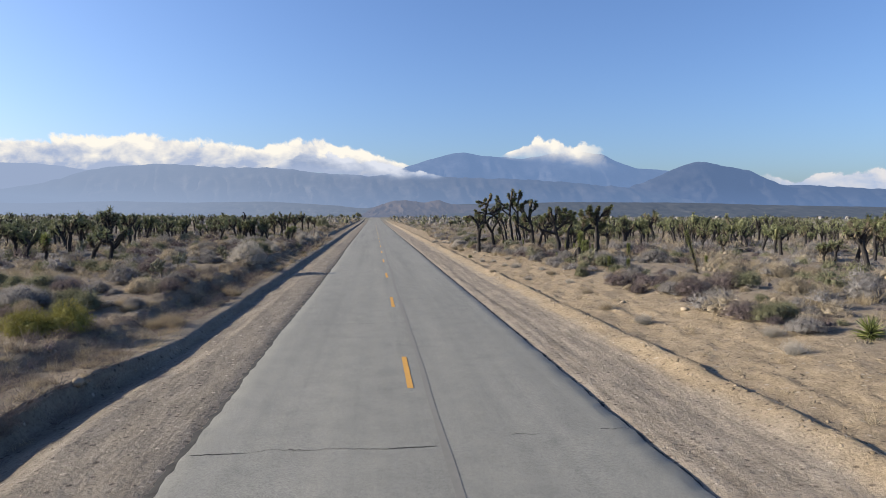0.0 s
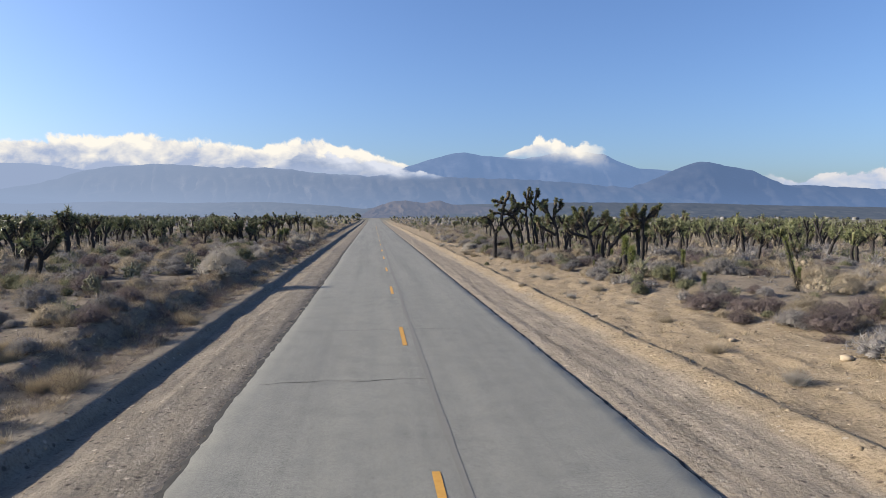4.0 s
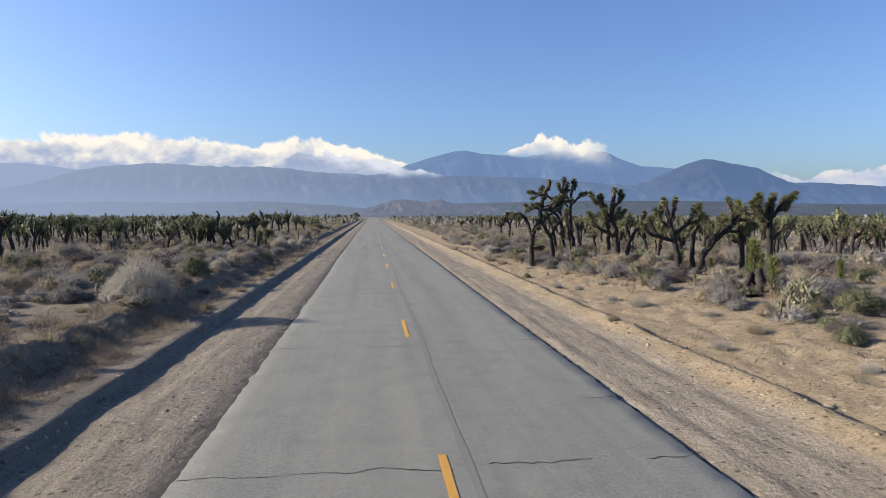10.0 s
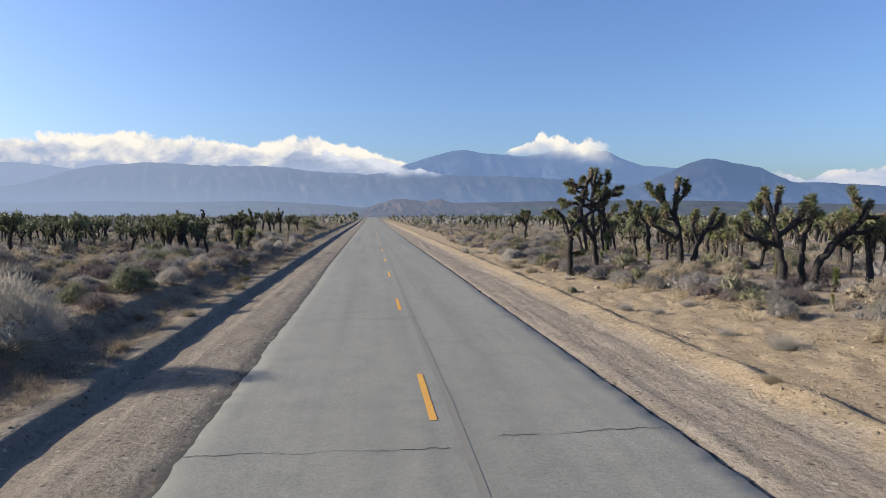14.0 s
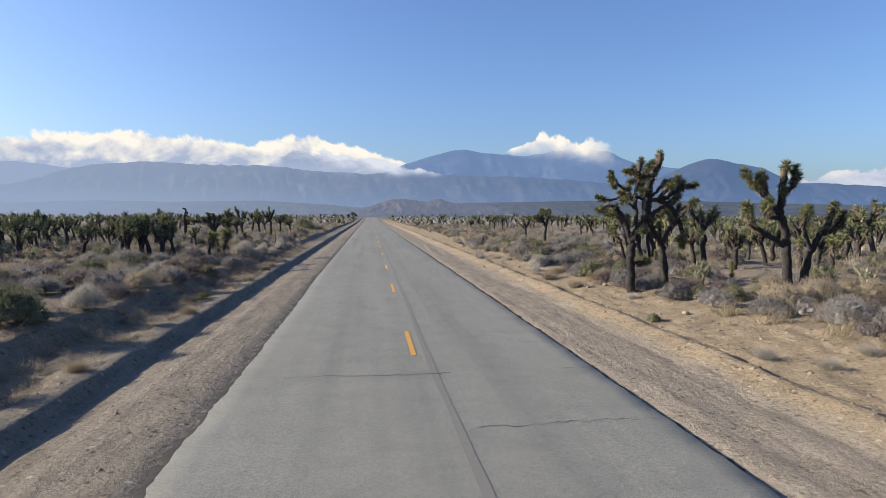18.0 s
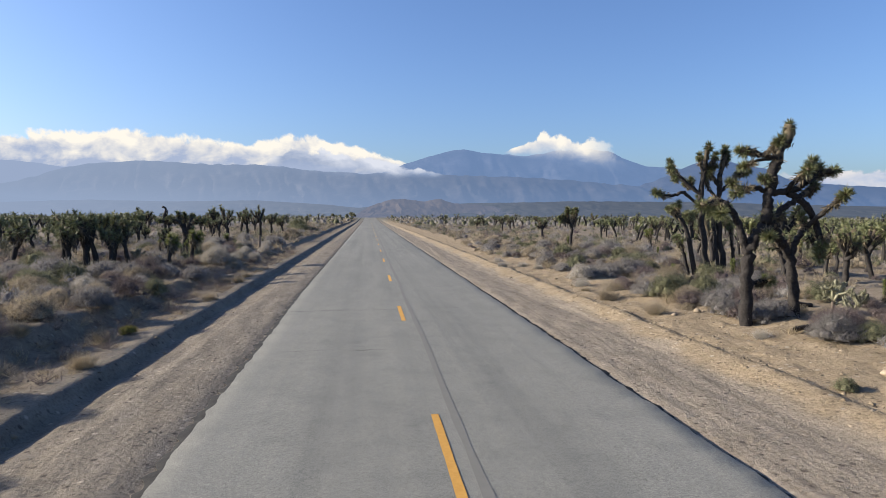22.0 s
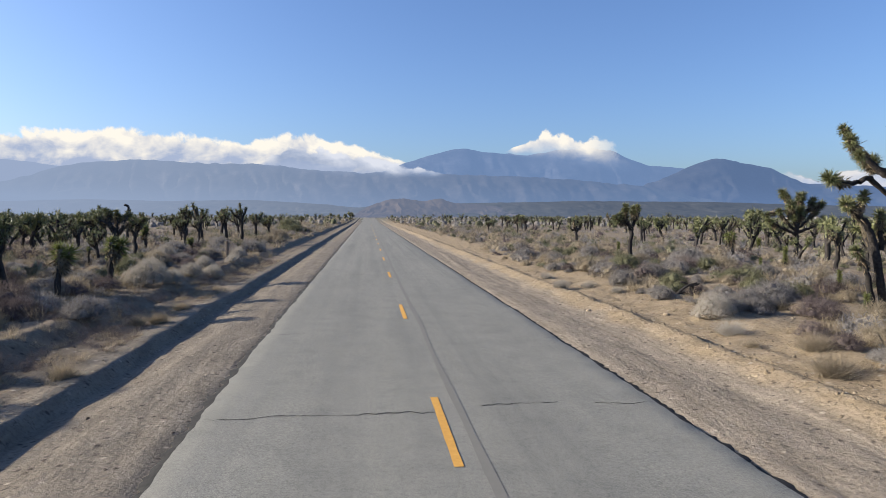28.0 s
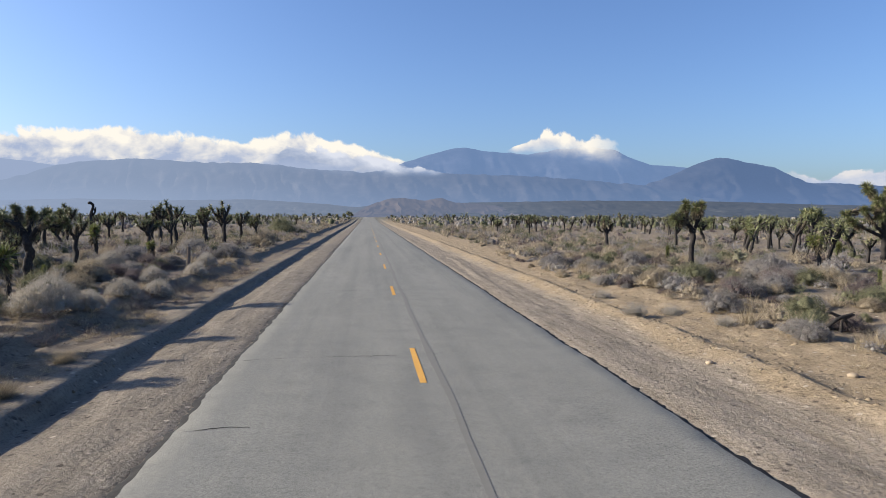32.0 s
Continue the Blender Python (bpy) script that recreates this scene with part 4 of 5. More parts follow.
SPREADING = [(0.18, 0.09, [(0, -0.1), (-0.25, 0.9), (-0.5, 1.7), (-0.65, 2.4), (-0.95, 3.4)]), (0.09, 0.07, [(-0.65, 2.3), (-0.5, 2.9), (-0.4, 3.45)]), (0.10, 0.07, [(-0.42, 1.5), (-1.3, 1.75), (-1.8, 1.9), (-2.15, 2.3)]),
             (0.07, 0.06, [(-1.2, 1.75), (-1.4, 2.1), (-1.5, 2.55)]), (0.09, 0.07, [(-0.5, 1.8), (0.1, 2.3), (0.3, 2.6), (0.4, 3.05)]), (0.12, 0.08, [(0.5, -0.1), (0.45, 1.0), (0.55, 1.8), (0.9, 2.75)]), (0.08, 0.07, [(0.1, 2.3), (0.5, 2.4), (0.8, 2.6)]), (0.07, 0.06, [(-0.55, 2.0), (-1.0, 2.5), (-1.25, 2.9)])]
LEANING = [(0.15, 0.09, [(0, -0.1), (0.3, 0.9), (1.1, 1.8), (1.7, 2.2), (2.15, 2.95)]), (0.08, 0.07, [(1.3, 1.95), (1.9, 1.95), (2.6, 2.2)]), (0.08, 0.07, [(1.7, 2.2), (1.75, 2.6), (1.75, 3.0)]), (0.08, 0.07, [(1.9, 2.5), (2.3, 2.5), (2.6, 2.8)]), (0.08, 0.07, [(0.9, 1.6), (0.9, 2.1), (1.1, 2.5)])]


FORKED = [(0.13, 0.09, [(0, -0.1), (0.0, 1.0), (0.05, 1.9), (-0.2, 2.4), (-0.6, 2.75)]), (0.09, 0.08, [(0.05, 1.9), (0.2, 2.5), (0.25, 3.2)]), (0.07, 0.06, [(-0.15, 2.3), (-0.45, 2.4), (-0.85, 2.6)]), (0.07, 0.06, [(-0.1, 2.2), (-0.15, 2.6), (-0.25, 2.95)]), (0.07, 0.06, [(0.2, 2.4), (0.4, 2.6), (0.45, 2.9)]), (0.07, 0.06, [(0.2, 2.6), (0.05, 2.9), (0.05, 3.1)])]
ROUND = [(0.17, 0.10, [(0, -0.1), (0.05, 1.0), (0.0, 1.9), (0.1, 2.9), (0.15, 4.0)])] + [
    (0.10, 0.075, [(0.0, 1.5 + 0.13 * k), (0.45 * w, 1.9 + 0.14 * k), (w, 2.3 + h)]) for k, (w, h) in enumerate([(-1.7, 0.1), (1.5, 0.0), (-1.3, 0.7), (1.7, 0.75), (-0.75, 1.2), (1.1, 1.4), (0.6, 0.6), (-0.5, 0.4), (1.9, 1.25), (-1.75, 0.55), (0.45, 1.75), (-0.35, 1.75)])]
FLAT_TOP = [(0.16, 0.11, [(0, -0.1), (0.02, 0.9), (0.08, 1.75), (-0.25, 2.2), (-0.75, 2.45)]), (0.10, 0.08, [(0.08, 1.7), (0.45, 2.1), (0.85, 2.4)]), (0.08, 0.07, [(-0.2, 2.1), (-0.3, 2.5), (-0.35, 2.75)]), (0.08, 0.07, [(0.3, 1.95), (0.3, 2.3), (0.35, 2.6)]), (0.07, 0.06, [(-0.5, 2.35), (-0.95, 2.3), (-1.1, 2.4)]), (0.07, 0.06, [(0.6, 2.2), (1.0, 2.2), (1.15, 2.35)]), (0.06, 0.06, [(0.05, 1.8), (-0.02, 2.2), (-0.02, 2.5)])]
UPRIGHT = [(0.13, 0.08, [(0, -0.1), (0.03, 1.2), (0.0, 2.2), (0.05, 2.9), (0.1, 3.4)]), (0.08, 0.065, [(0.03, 2.5), (-0.35, 2.8), (-0.65, 3.1)]), (0.08, 0.065, [(0.04, 2.6), (0.4, 2.95), (0.7, 3.3)]), (0.07, 0.06, [(-0.3, 2.75), (-0.7, 2.75), (-0.95, 2.95)]), (0.07, 0.06, [(0.35, 2.9), (0.75, 2.95), (1.0, 3.1)]), (0.07, 0.06, [(0.0, 2.2), (-0.25, 2.4), (-0.4, 2.6)])]


def stand(ob, x, y, turn=0.0, scale=1.0, sink=0.02):
    ob.matrix_basis = pose(x, y, float(terrain(x, y)) - sink, 0, 0, turn) @ Matrix.Diagonal((scale, scale, scale, 1))
    return ob


for k, (table, x, y, label) in enumerate([
        (ROADSIDE, 8.72, 59.0, "tall many-armed Joshua tree with two leaning trunks at the road bank"),
        (TALL_PAIR, 14.9, 72.0, "tall slender Joshua tree group with straight dark trunks"),
        (CANDELABRA, 13.25, 56.0, "candelabra-shaped Joshua tree with a long level arm"),
        (SPREADING, 13.75, 49.0, "wide spreading Joshua tree with thick dark trunks"),
        (FORKED, 14.4, 91.2, "lone Joshua tree with one trunk and two bushy heads"),
        (ROUND, 27.4, 94.6, "large Joshua tree with a dense rounded crown"),
        (FLAT_TOP, -12.7, 85.7, "dark-trunked Joshua tree with a flat spreading crown"),
        (UPRIGHT, 14.65, 43.6, "straight-trunked Joshua tree with a crown of short arms"),
        (LEANING, 14.3, 48.6, "leaning Joshua tree with its heads bunched at one end")]):
    r = np.random.default_rng(50 + k)
    stand(grand_joshua_tree(label, flat_limbs(table, r), r, {0: 0.15, 1: 0.15, 4: 0.2, 5: 0.5, 6: 0.2}.get(k, 0.6), {0: 0.25, 1: 0.31, 4: 0.36, 5: 0.44}.get(k, 0.28)), x, y)

# ---- other Joshua trees ----
TREES = []
for k in range(10):
    r = np.random.default_rng(100 + k)
    parts = joshua_parts(random_limbs(r, 2.2 + 0.13 * k, 0.95), 0.38, 54, r, 4, 12, 3)
    TREES.append(joshua_tree("joshua_tree", "forked Joshua tree with dark trunk and spiky green heads", parts, "Joshua trees of the scrubland"))
YOUNG = []
for k in range(3):
    r = np.random.default_rng(130 + k)
    YOUNG.append(joshua_tree("young_joshua_tree", "young unbranched Joshua tree, a green spiky column", young_parts(r, 1.1, 620), "young Joshua trees", YOUNG_LEAF))
SLENDER = []
for k in range(3):
    r = np.random.default_rng(160 + k)
    SLENDER.append(joshua_tree("joshua_tree", "slender Joshua tree of a close dark-trunked grove", joshua_parts(random_limbs(r, 2.6, 0.45), 0.36, 54, r, 5, 12, 3), "Joshua trees of the grove"))
POLE = []
for k in range(2):
    r = np.random.default_rng(170 + k)
    limbs = [(0.10, 0.08, [(0, 0, -0.1), (0.03, 0.02, 0.9), (0.06, 0.0, 1.62)])] + ([(0.08, 0.07, [(0.03, 0.02, 1.05), (0.28, 0.05, 1.3), (0.36, 0.05, 1.55)])] if k else [])
    POLE.append(joshua_tree("young_joshua_tree", "young Joshua tree, one dark stem under a green head", joshua_parts(limbs, 0.40, 190, r, 7, 60), "young Joshua trees", YOUNG_LEAF))
yucca_green, yucca_dead = Soup(), Soup()
rosette(yucca_green, yucca_dead, (0, 0, 0.2), (0, 0, 1), 0.5, 220, np.random.default_rng(177))
yucca_stem = Soup()
yucca_stem.tube([(0, 0, -0.05), (0, 0, 0.1), (0, 0, 0.2)], [0.09, 0.08, 0.06])
YUCCA = joshua_tree("yucca", "low green spiky yucca rosette", (yucca_stem, [(yucca_green, yucca_dead)]), "", YOUNG_LEAF)
LEANER = joshua_tree("young_joshua_tree", "bent young Joshua tree with drooping green head", young_parts(np.random.default_rng(140), 2.3, 600, (-0.75, -0.2)), "young Joshua trees", YOUNG_LEAF)

taken = []


def put(stock, i, x, y, turn, scale):
    """Stands the first of a kind itself, and copies of it after that."""
    m = pose(x, y, float(terrain(x, y)) - 0.03, 0, 0, turn) @ Matrix.Diagonal((scale, scale, scale, 1))
    ob = stock[i]
    taken.append((x, y))
    if "stood" not in ob:
        ob["stood"] = 1
        ob.matrix_basis = m
        return ob
    made = copy_thing(ob, Matrix())
    made.matrix_basis = m
    return made


pick = np.random.default_rng(11)
RIGHT_TREES = [(16.5, 55, 2.3), (18, 61, 2.2), (17.3, 66, 2.3), (19.5, 70, 2.1), (16.2, 68, 2.3), (21, 64, 2.3), (17.5, 76, 2.5), (19, 80, 2.2), (24, 66, 2.6), (16.5, 48.5, 2.2), (18.5, 52, 2.3), (20, 52, 2.3), (23, 47, 2.1), (22, 57, 2.5),
               (24.9, 48.5, 2.3), (22.9, 41.5, 2.0), (29.3, 45, 2.0), (24.9, 34.5, 1.9), (25.7, 34.8, 1.7), (25.7, 32.1, 2.6)]
RIGHT_TREES += [(27, 34.6, 2.5), (36.7, 44.7, 2.2), (43.8, 76.4, 3.0), (33.5, 76.2, 3.4), (20.7, 68.7, 2.2), (22.2, 72.8, 1.6), (24.3, 97.9, 2.3), (35.6, 119, 2.8), (17.1, 109.2, 2.7), (26.9, 170, 3.4), (18.6, 71.5, 3.2), (31, 38, 2.4)]
LEFT_TREES = [(-24.1, 45.1, 2.8), (-24.4, 53, 3.6), (-22.3, 55.5, 3.2), (-21.7, 58, 2.9), (-18.3, 76.5, 2.7), (-17.6, 82, 2.5), (-34.6, 104, 2.7), (-42, 117, 3.7), (-60, 136, 3.6), (-38.6, 104, 2.7), (-25, 80, 2.7), (-22.1, 91, 2.1), (-21.3, 91, 2.1), (-20.3, 97, 2.1), (-20.1, 99.4, 2.2),
              (-20.2, 101.4, 2.1), (-15, 94.8, 2.2), (-17.9, 115.5, 3.0), (-16.5, 117, 3.1), (-15.1, 121, 3.3)]
LEFT_TREES += [(-14, 123, 3.2), (-16.6, 134.8, 3.3), (-13.5, 128, 3.1), (-14.7, 104.6, 2.2), (-15.8, 113, 2.0), (-15, 89.6, 1.9), (-19, 121, 3.1), (-12.4, 131, 3.0), (-27, 47, 2.7), (-29, 52, 3.0), (-26, 60, 2.9)]
CLUSTER = [(-15.7, 76.5, 2.8), (-15.2, 75.4, 2.6), (-14.9, 76.7, 3.2), (-14.6, 75.9, 2.8), (-14.2, 76.3, 3.0), (-14.0, 77.4, 2.9), (-13.6, 76.2, 2.6), (-13.1, 77.3, 2.5), (-16.4, 77.5, 2.4)]
for x, y, h in RIGHT_TREES + LEFT_TREES:
    put(TREES, pick.integers(10), x, y, pick.random() * 360, h / 2.75)
for x, y, h in CLUSTER:
    put(SLENDER, pick.integers(3), x, y, pick.random() * 360, h / 2.8)
for x, y, h in [(12.2, 31.9, 0.9), (12.2, 34.6, 0.9), (16.1, 41.5, 1.1), (12.1, 44.6, 0.5), (12.9, 41.8, 2.0), (12.6, 40.2, 1.5), (12.9, 39.4, 0.7), (13.6, 42.5, 1.3), (12.0, 63.0, 0.8), (20.6, 85.8, 1.2), (18.0, 83.9, 0.7), (14.2, 47.2, 0.9), (15.2, 46, 0.8), (12.5, 70.5, 0.8),
                (14.6, 69.3, 0.9), (25, 95, 1.3), (17, 33, 0.8), (15.6, 75.5, 0.8), (16, 97, 1.0), (13.1, 59.2, 0.7), (14.8, 51.2, 1.0)]:
    put(YOUNG, pick.integers(3), x, y, pick.random() * 360, h / 1.1)
for x, y, h in [(-10.5, 75.1, 1.95), (-10.6, 79.4, 2.0), (-11.7, 82.5, 1.3), (-19.7, 39.7, 2.0), (-15.9, 99.5, 2.2), (-12.9, 87.3, 0.75), (-16.5, 105.8, 1.0), (-15.1, 88.7, 1.0), (-12.4, 84, 1.0), (-13, 100, 1.3), (19, 63.5, 1.8), (22.5, 76, 1.6), (17.2, 59, 1.7), (20.5, 90.5, 1.9)]:
    put(POLE, pick.integers(2), x, y, pick.random() * 360, h / 2.0)
put([YUCCA], 0, 11.8, 15.1, 0, 1.0)
stand(LEANER, 15.2, 30.4)
LEANER["stood"] = 1
count = 0
while count < 190:
    side = 1 if pick.random() < 0.45 else -1
    y = 30 + 190 * pick.random() ** 0.8
    x = side * ((17 if side > 0 else 14.5) + (12 + 0.55 * y) * pick.random() ** 0.9)
    if vnoise(x * 0.12 + 5, y * 0.12) < 0.36 or min((x - a) ** 2 + (y - b) ** 2 for a, b in taken) < 5:
        continue
    if side > 0 and 72 < y < 110 and x < 30:
        continue
    put(TREES, pick.integers(10), x, y, pick.random() * 360, 0.72 + 0.4 * pick.random())
    count += 1


# ---- stuff: plants past counting ----
def scatter(name, label, category, kinds, mat, xs, ys, scales, r):
    """One mesh of many plants: copies of the kinds at the places given."""
    which = r.integers(0, len(kinds), len(xs))
    zs = terrain(xs, ys) - 0.015
    V, T, n = [], [], 0
    for k, (v, t) in enumerate(kinds):
        m = np.flatnonzero(which == k)
        if not len(m):
            continue
        a = r.random(len(m)) * 2 * np.pi
        c, s = np.cos(a)[:, None], np.sin(a)[:, None]
        sc = scales[m][:, None]
        tall = sc * (0.8 + 0.4 * r.random((len(m), 1)))
        W = np.stack([(v[:, 0] * c - v[:, 1] * s) * sc + xs[m][:, None], (v[:, 0] * s + v[:, 1] * c) * sc + ys[m][:, None], v[:, 2] * tall + zs[m][:, None]], -1)
        T.append((t[None] + (np.arange(len(m)) * len(v))[:, None, None] + n).reshape(-1, 3))
        V.append(W.reshape(-1, 3))
        n += len(m) * len(v)
    ob = new(name, mesh_of(name, np.concatenate(V), np.concatenate(T), materials=[mat]))
    return tagged(ob, label, category, kind="stuff")


def field(n, r, y0, y1, cell, low, seed, edge_l=7.3, edge_r=9.0, power=0.75, wide=0.62):
    """Places in the scrubland on both sides of the road, in drifts."""
    xs, ys = [], []
    while sum(map(len, xs)) < n:
        y = y0 + (y1 - y0) * r.random(4000) ** power
        side = np.where(r.random(4000) < 0.5, -1, 1)
        e = np.where(side < 0, edge_l, edge_r)
        x = side * (e + (10 + wide * y) * r.random(4000) ** 0.85)
        keep = fbm(x / cell + seed, y / cell, 2) > low + 0.07 * (x > 0)
        keep &= ~((x < 0) & (x > -7.8 - 1.7 * smooth(36, 44, y) * (1 - smooth(80, 88, y))))
        keep &= ~((x > 0) & (x < edge_r + 0.6 - 1.5 * smooth(46, 56, y) + 1.4 * (fbm(y * 0.25, y * 0 + 55, 2) - 0.3)))
        keep &= ~((x > 0) & (x < 12.7) & (y > 27.5) & (y < 36))
        xs.append(x[keep])
        ys.append(y[keep])
    return np.concatenate(xs)[:n], np.concatenate(ys)[:n]


def brush_kinds(seed, n, **kw):
    out = []
    for k in range(n):
        stems, foliage = brush_parts(np.random.default_rng(seed + k), **kw)
        out.append(joined(stems, foliage))
    return out


r = np.random.default_rng(77)
xs, ys = field(1500, r, 5, 105, 5, 0.40, 90, 7.2, 8.6, 1.0, 0.1)
scatter("dry_grass", "tufts of dry straw-coloured grass", "grass", [joined(tuft_parts(np.random.default_rng(300 + k), 60)) for k in range(4)], STRAW, xs, ys, 0.5 + 0.8 * r.random(1500), r)
small = dict(leaves=60, leaf=0.17, wide=0.02, lumps=2, hull=0.4, rings=1, twigs=10, stray=0.8)
for name, label, mat, n, seed in [
        ("low_grey_brush", "small grey brush between the larger shrubs", GREY_BRUSH, 1100, 3),
        ("low_brown_brush", "small purple-brown twiggy brush between the larger shrubs", BROWN_BRUSH, 900, 13),
        ("low_tan_brush", "small tan dry brush between the larger shrubs", TAN_BRUSH, 700, 23)]:
    xs, ys = field(n, r, 8, 106, 4, 0.40, seed, 8.0, 9.6, 1.0, 0.16)
    scatter(name, label, "shrubs", brush_kinds(400 + seed, 4, **small), mat, xs, ys, 0.2 + 0.4 * r.random(n) ** 1.4, r)
outer = dict(leaves=80, leaf=0.17, wide=0.03, lumps=2, hull=0.5, rings=1, twigs=4, stray=0.7, flat=0.5)
for name, label, mat, n, seed in [
        ("outer_grey_scrub", "grey desert brush of the wider scrubland", GREY_BRUSH, 2500, 6),
        ("outer_brown_scrub", "brown leafless brush of the wider scrubland", BROWN_BRUSH, 1300, 16),
        ("outer_tan_scrub", "tan dry brush of the wider scrubland", TAN_BRUSH, 2100, 26),
        ("outer_green_scrub", "olive green brush of the wider scrubland", GREEN_BRUSH, 1900, 36)]:
    xs, ys = field(n, r, 5, 210, 8, 0.34, seed, 23, 25, 1.0, 0.62)
    near = ys > 104
    xs[near] = np.where(r.random(near.sum()) < 0.35, np.sign(xs[near]) * (9.5 + 16 * r.random(near.sum())), xs[near])
    scatter(name, label, "shrubs", brush_kinds(400 + seed, 5, **outer), mat, xs, ys, 0.7 + 1.3 * r.random(n) ** 1.3, r)
for name, label, mat, n, seed, tall in [
        ("far_grey_scrub", "grey desert brush across the far flats", GREY_BRUSH, 4200, 4, 0.6),
        ("far_green_scrub", "olive green brush across the far flats", GREEN_BRUSH, 2800, 24, 0.75)]:
    xs, ys = field(n, r, 190, 640, 14, 0.36, seed, 9, 10, 0.9, 0.72)
    scatter(name, label, "shrubs", brush_kinds(400 + seed, 4, leaves=12, leaf=0.22, wide=0.12, lumps=1, hull=0.75, rings=1, twigs=0, flat=tall), mat, xs, ys, 0.8 + 1.8 * r.random(n), r)
n = 1300
ys = 96 + 330 * r.random(n) ** 1.2
xs = np.where(r.random(n) < 0.5, -1, 1) * (8.6 + 16 * r.random(n))
scatter("roadside_scrub", "tan and grey brush along the far stretch of the road", "shrubs", brush_kinds(480, 4, **outer), TAN_BRUSH, xs, ys, 0.6 + 1.1 * r.random(n), r)
far_trees = []
for k in range(5):
    rr = np.random.default_rng(500 + k)
    far_trees.append(joshua_parts(random_limbs(rr, 2.8, 0.95, 1), 0.5, 14, rr, 3, 0, 1))
xs, ys = field(1800, r, 62, 640, 22, 0.30, 44, 20, 22, 1.25, 0.7)
sc = 0.7 + 0.45 * r.random(1800)
grove = []
for k in range(6):
    rr = np.random.default_rng(520 + k)
    grove.append(joshua_parts(random_limbs(rr, 2.7, 0.9), 0.4, 40, rr, 4, 0, 2))
gs = np.where(r.random(210) < 0.68, -1, 1)
grove_y, grove_x = 42 + 75 * r.random(210), gs * (23 + 30 * r.random(210))
gsc = 0.75 + 0.45 * r.random(210)
scatter("grove_trunks", "dark trunks of the Joshua trees back from the road", "trees", [joined(t[0]) for t in grove], BARK, grove_x, grove_y, gsc, np.random.default_rng(19))
scatter("grove_crowns", "green spiky heads of the Joshua trees back from the road", "trees", [joined(*[h for pair in t[1] for h in pair]) for t in grove], LEAF, grove_x, grove_y, gsc, np.random.default_rng(19))
rr = np.random.default_rng(9)
scatter("far_joshua_trunks", "dark trunks of the distant Joshua tree forest", "trees", [joined(t[0]) for t in far_trees], BARK, xs, ys, sc, np.random.default_rng(9))
scatter("far_joshua_crowns", "green spiky heads of the distant Joshua tree forest", "trees", [joined(*[s for h in t[1] for s in h]) for t in far_trees], LEAF, xs, ys, sc, np.random.default_rng(9))


# ---- stones ----
def stone_shape(r, size, n=1):
    bm = bmesh.new()
    bmesh.ops.create_icosphere(bm, subdivisions=n, radius=0.5)
    sx, sy, sz = 0.8 + 0.5 * r.random(), 0.8 + 0.4 * r.random(), 0.5 + 0.3 * r.random()
    for v in bm.verts:
        k = 1 + (r.random() - 0.5) * 0.35
        v.co = Vector((v.co.x * sx * k, v.co.y * sy * k, v.co.z * sz * k)) * size
    v = np.array([p.co for p in bm.verts])
    t = np.array([[p.index for p in f.verts] for f in bm.faces])
    bm.free()
    return v, t


def pebble(r):
    v = np.array([(1, 0, 0), (0, 1, 0), (-1, 0, 0), (0, -1, 0), (0, 0, 0.7), (0.1, 0, -0.5)]) * 0.5
    v = v * (0.75 + 0.5 * r.random((6, 1))) + r.normal(size=(6, 3)) * 0.06
    return v, np.array([(0, 1, 4), (1, 2, 4), (2, 3, 4), (3, 0, 4), (1, 0, 5), (2, 1, 5), (3, 2, 5), (0, 3, 5)])


stones = [pebble(np.random.default_rng(600 + k)) for k in range(8)]
n = 700
ys = np.where(r.random(n) < 0.55, 6 + 36 * r.random(n), 42 + 56 * r.random(n))
xs = -(6.75 + 3.0 * r.random(n))
scatter("verge_brush", "small brown leafless twigs on the shaded bank", "shrubs", brush_kinds(860, 4, twigs=40, leaves=50, leaf=0.18, wide=0.011, hull=0.0, lumps=5), BROWN_BRUSH, xs, ys, 0.3 + 0.75 * r.random(n) ** 1.5, r)
n = 1100
ys = np.where(r.random(n) < 0.5, 6 + 36 * r.random(n), 42 + 56 * r.random(n))
xs = np.where(r.random(n) < 0.88, -(6.7 + 2.6 * r.random(n)), 7.4 + 2.6 * r.random(n))
scatter("verge_grass", "thin dry grass on the banks beside the road", "grass", [joined(tuft_parts(np.random.default_rng(870 + k), 60, 0.36, 0.8, 0.009)) for k in range(4)], STRAW, xs, ys, 0.35 + 0.6 * r.random(n), r)
n = 14000
ys = 5 + 85 * r.random(n) ** 0.9
xs = np.where(r.random(n) < 0.74, 5.9 + 5.5 * r.random(n), -(3.9 + 5 * r.random(n)))
scatter("loose_stones", "small pale stones and clods strewn on the sandy banks", "stones", stones, STONE, xs, ys, 0.03 + 0.10 * r.random(n) ** 3.2, r)
n = 5200
ys = 6 + 84 * r.random(n)
xs = np.where(r.random(n) < 0.45, 6.2 + 0.9 * r.random(n), np.where(r.random(n) < 0.7, 7.0 + 4.2 * r.random(n), -(5.6 + 4 * r.random(n))))
scatter("soil_clods", "crumbled lumps of dry tan soil on the berm and banks", "soil", stones, CLOD, xs, ys, 0.04 + 0.11 * r.random(n) ** 2.5, r)
